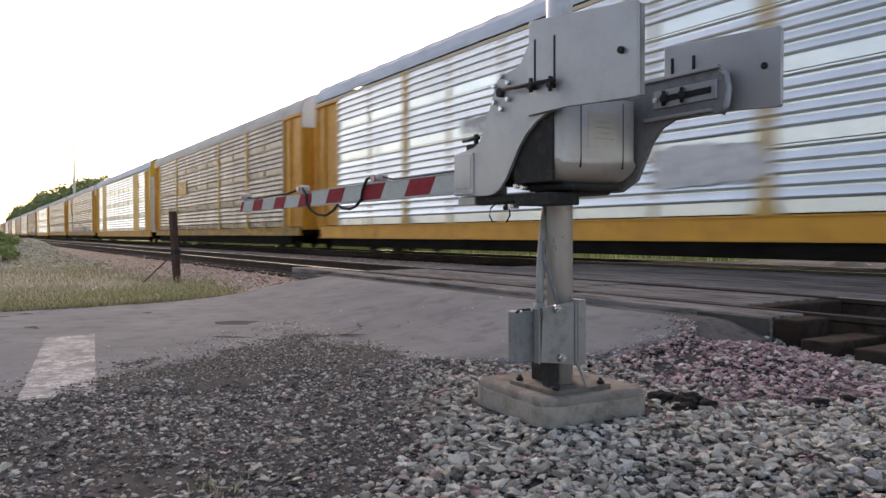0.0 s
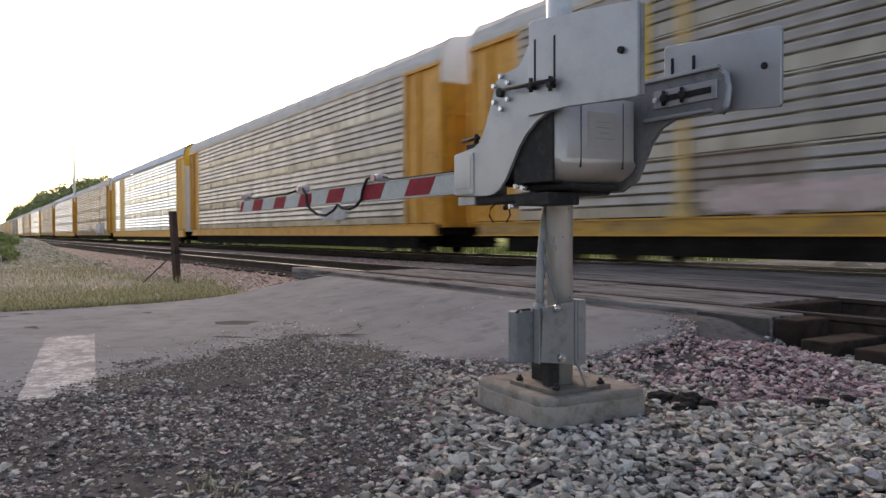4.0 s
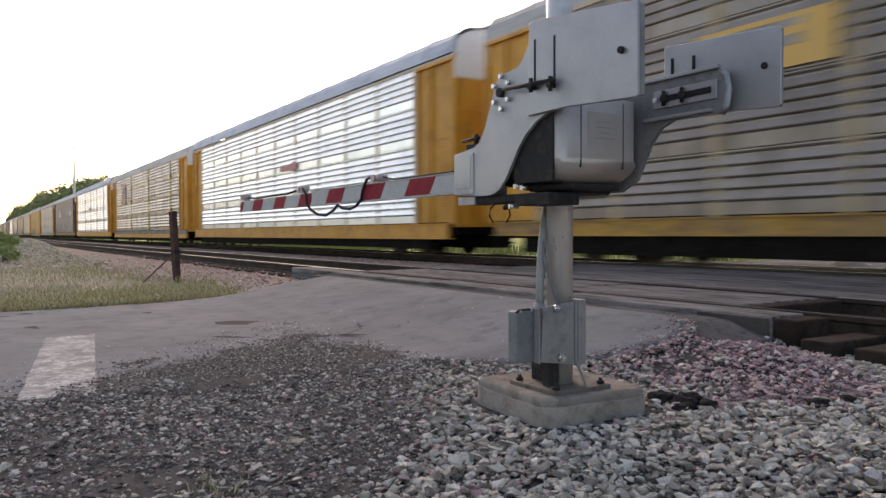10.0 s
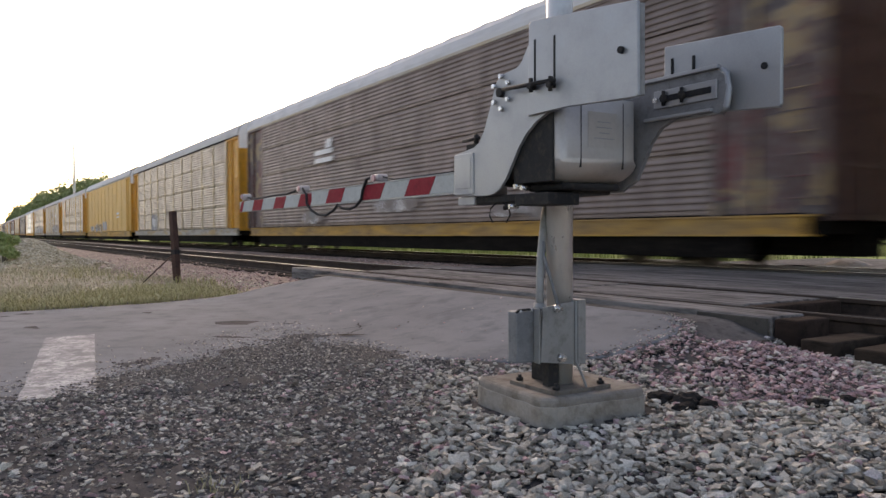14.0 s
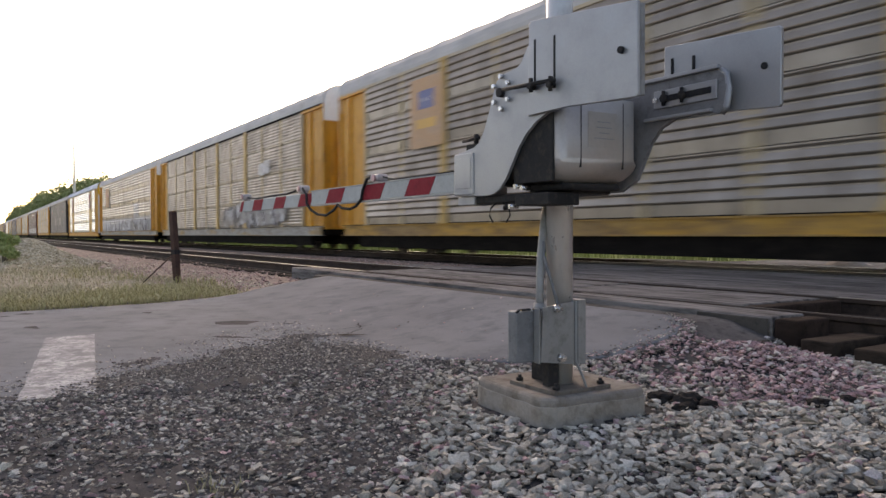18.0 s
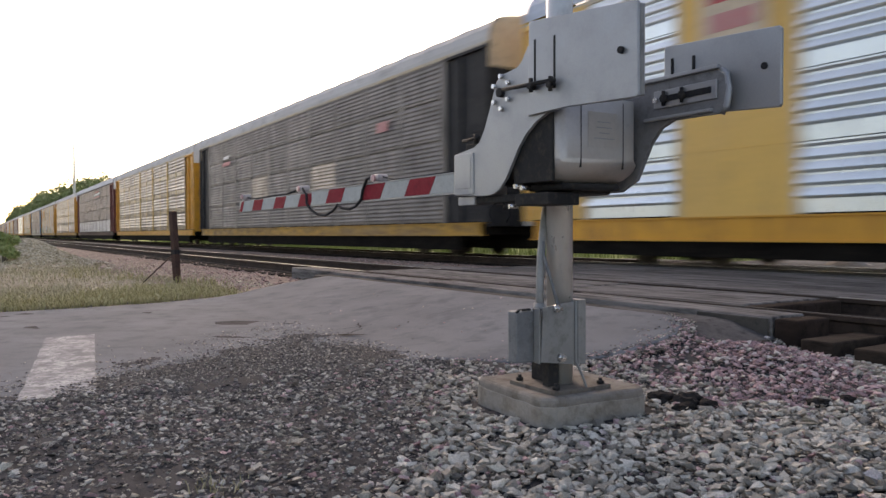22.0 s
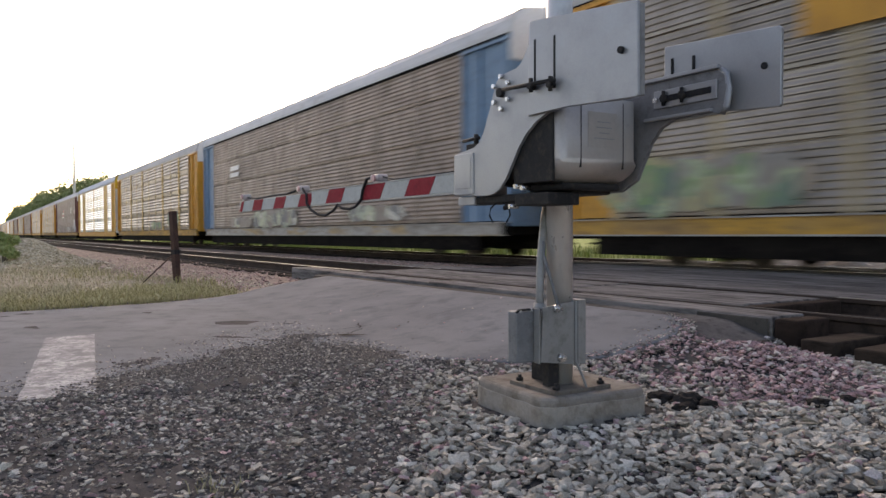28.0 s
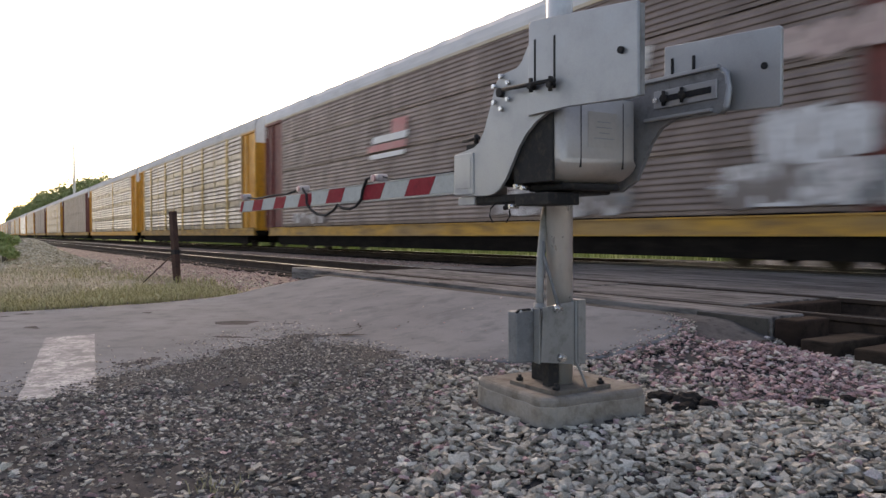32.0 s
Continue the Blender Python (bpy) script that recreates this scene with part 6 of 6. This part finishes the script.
by = dict(train)
emblem(by[2], -22.1, 3.95, 1.5, 1.65, "yellow_new", [(0, 0.3, 0.6, 0.3, "graf_dark"), (0, -0.15, 0.9, 0.10, "navy")])
emblem(by[9], -21.4, 3.9, 1.7, 1.7, "orange_plate", [(0, 0.25, 0.7, 0.5, "navy"), (0, 0.25, 0.5, 0.1, "white"), (0, -0.25, 0.9, 0.3, "red_faded")])
emblem(by[14], -21.4, 3.9, 1.7, 1.9, "orange_plate", [(0, 0.35, 0.8, 0.5, "navy"), (0, 0.35, 0.6, 0.1, "white"), (0, -0.3, 1.0, 0.25, "yellow_pale")])
emblem(by[16], -21.8, 3.95, 2.1, 1.7, "orange_plate", [(0, 0.2, 0.6, 0.3, "red_faded")])
emblem(by[22], -20.2, 4.1, 2.3, 1.2, "yellow", [(0, 0, 1.7, 0.16, "graf_dark"), (0, 0.3, 1.2, 0.14, "graf_dark")])
emblem(by[0], -19.0, 3.3, 2.0, 0.8, "yellow_pale", [(0, 0, 1.2, 0.14, "dull"), (0, 0.22, 1.2, 0.1, "dull")])
emblem(by[7], -19.7, 3.5, 2.5, 0.8, "yellow_pale", [(0, 0, 1.4, 0.16, "dull"), (0, 0.26, 1.4, 0.12, "dull")])
for x in (-ENDW - BAY * 1.5, -ENDW - BAY * 8.5):
    emblem(by[17], x, 4.2, 1.3, 1.7, "cream", [(0.0, 0.4, 0.9, 0.45, "red"), (0.0, -0.15, 0.9, 0.3, "red_faded"), (0, -0.6, 0.8, 0.2, "red")])
SPRAYS = [
    # car, span along the side, heights over the rail, letters, fill, line
    (-1, -11.2, -9.0, 1.35, 2.15, 3, "spray_white", "spray_grey"), (-1, -17.6, -16.2, 3.0, 3.5, 3, "spray_grey", "bright"),
    (2, -15.5, -11.5, 0.9, 1.5, 4, "spray_pink", "tan"), (2, -9.8, -7.0, 0.9, 1.6, 3, "graf_green", "tan"), (2, -6.6, -4.0, 0.9, 1.5, 3, "spray_pink", "dull"), (2, -20.0, -17.0, 0.9, 1.4, 4, "spray_pink", "dull_cool"),
    (3, -8.0, -6.0, 1.0, 1.6, 3, "spray_grey", "dull_cool"),
    (5, -8.9, -3.9, 0.62, 1.72, 7, "graf_white", "spray_white"), (5, -15.0, -12.2, 0.85, 1.45, 4, "spray_grey", "dull"),
    (11, -8.2, -5.6, 0.95, 1.6, 4, "graf_brown", "brown"), (11, -20.4, -18.6, 0.95, 1.5, 3, "graf_brown", "brown"), (11, -14.5, -12.0, 1.2, 1.9, 4, "graf_brown", "brown"),
    (13, -20.0, -15.6, 0.85, 1.65, 6, "graf_yellow", "spray_black"), (13, -23.5, -21.0, 0.9, 1.5, 4, "graf_yellow", "yellow_pale"), (13, -15.0, -12.4, 0.95, 1.85, 4, "spray_grey", "yellow_pale"),
    (15, -12.5, -8.8, 0.9, 2.0, 4, "graf_dark", "dull"), (15, -8.9, -3.6, 0.9, 2.1, 6, "graf_dark", "spray_grey"), (15, -7.0, -5.6, 3.1, 3.7, 2, "spray_white", "dull"),
    (16, -23.0, -17.0, 0.9, 1.6, 7, "graf_white", "pale_row"), (16, -15.5, -9.2, 0.9, 1.85, 7, "graf_white", "spray_grey"), (16, -8.4, -2.6, 0.9, 1.8, 7, "graf_dark", "spray_white"),
    (21, -8.0, -6.4, 1.0, 1.8, 2, "spray_white", "spray_grey"),
    (22, -25.4, -21.4, 0.9, 2.0, 5, "graf_green", "dull"), (22, -16.0, -13.4, 1.2, 2.2, 3, "spray_blue", "dull"), (22, -9.5, -7.0, 1.0, 1.8, 3, "graf_green", "dull"),
    (23, -22.0, -19.0, 0.85, 1.4, 4, "graf_pale", "tan"), (23, -18.6, -13.6, 0.85, 1.65, 6, "graf_pale", "spray_lime"), (23, -8.6, -5.0, 0.95, 1.5, 4, "graf_pale", "tan"),
    (24, -12.5, -9.0, 0.95, 1.5, 5, "graf_green", "dull"), (24, -7.5, -4.5, 1.0, 1.9, 3, "graf_green", "dull"),
    (26, -4.3, -1.2, 0.95, 1.75, 5, "graf_brown", "spray_white"), (26, -3.6, -1.8, 1.6, 2.5, 3, "spray_white", "brown"), (26, -3.4, -1.5, 3.15, 3.7, 3, "spray_pink", "brown"), (26, -24.0, -21.0, 0.95, 1.4, 4, "graf_brown", "brown"), (26, -11.0, -6.4, 0.95, 1.6, 5, "graf_brown", "brown"),
]
for k, (n, *form) in enumerate(SPRAYS):
    spray(by[n], *form, 300 + k)
mark(by[8], -12.0, 3.2, REDMARK)
mark(by[10], -14.0, 3.3, REDMARK)
mark(by[11], -18.5, 3.2, [(0, 0, 1.6, 0.16, "white"), (0, 0.28, 1.6, 0.16, "white"), (0.45, 0.55, 0.5, 0.3, "white")])
mark(by[11], -5.2, 3.2, [(0, 0, 0.9, 0.16, "white"), (0.2, 0.28, 0.5, 0.3, "white")])
mark(by[18], -22.0, 4.0, [(0, 0, 1.2, 0.18, "red_faded"), (0, 0.3, 0.9, 0.14, "white")])
mark(by[18], -5.5, 3.8, [(0, 0, 0.7, 0.3, "red_faded")])
mark(by[20], -10.4, 4.55, [(-1.7, 0.0, 0.8, 0.14, "white"), (-0.6, 0.03, 1.0, 0.16, "white"), (0.6, 0.06, 1.0, 0.16, "white"), (1.8, 0.10, 0.9, 0.2, "white"), (0.0, -0.20, 4.0, 0.10, "red_faded"), (0.2, 0.28, 2.6, 0.12, "red")])
mark(by[23], -21.5, 3.4, [(0, 0, 1.3, 0.2, "white"), (0, 0.3, 1.3, 0.2, "white")])
mark(by[26], -16.2, 3.2, [(0, -0.25, 2.2, 0.14, "white"), (0, 0.0, 2.4, 0.2, "red_faded"), (0.2, 0.25, 2.2, 0.2, "white"), (0.8, 0.55, 0.9, 0.4, "red_faded")])
mark(by[26], -6.5, 3.4, [(0, 0, 0.9, 0.2, "white"), (0.3, 0.4, 0.5, 0.4, "white")])
mark(by[13], -6.0, 2.4, [(0, 0, 1.2, 0.16, "white"), (0, -0.3, 1.0, 0.12, "white")])


def motions():
    """The train runs past at an even pace, each car on the far track."""
    for n, car in train:
        rows = []
        for t in (0.0, 8.0, 16.0, 24.0, 32.0):
            x = -(n + 0.945) * CAR + 23.935 * t + 0.00076 * t * t
            rows.append((t, pose(x, FAR_Y, RAIL_Z)))
        walk(car, rows)


motions()
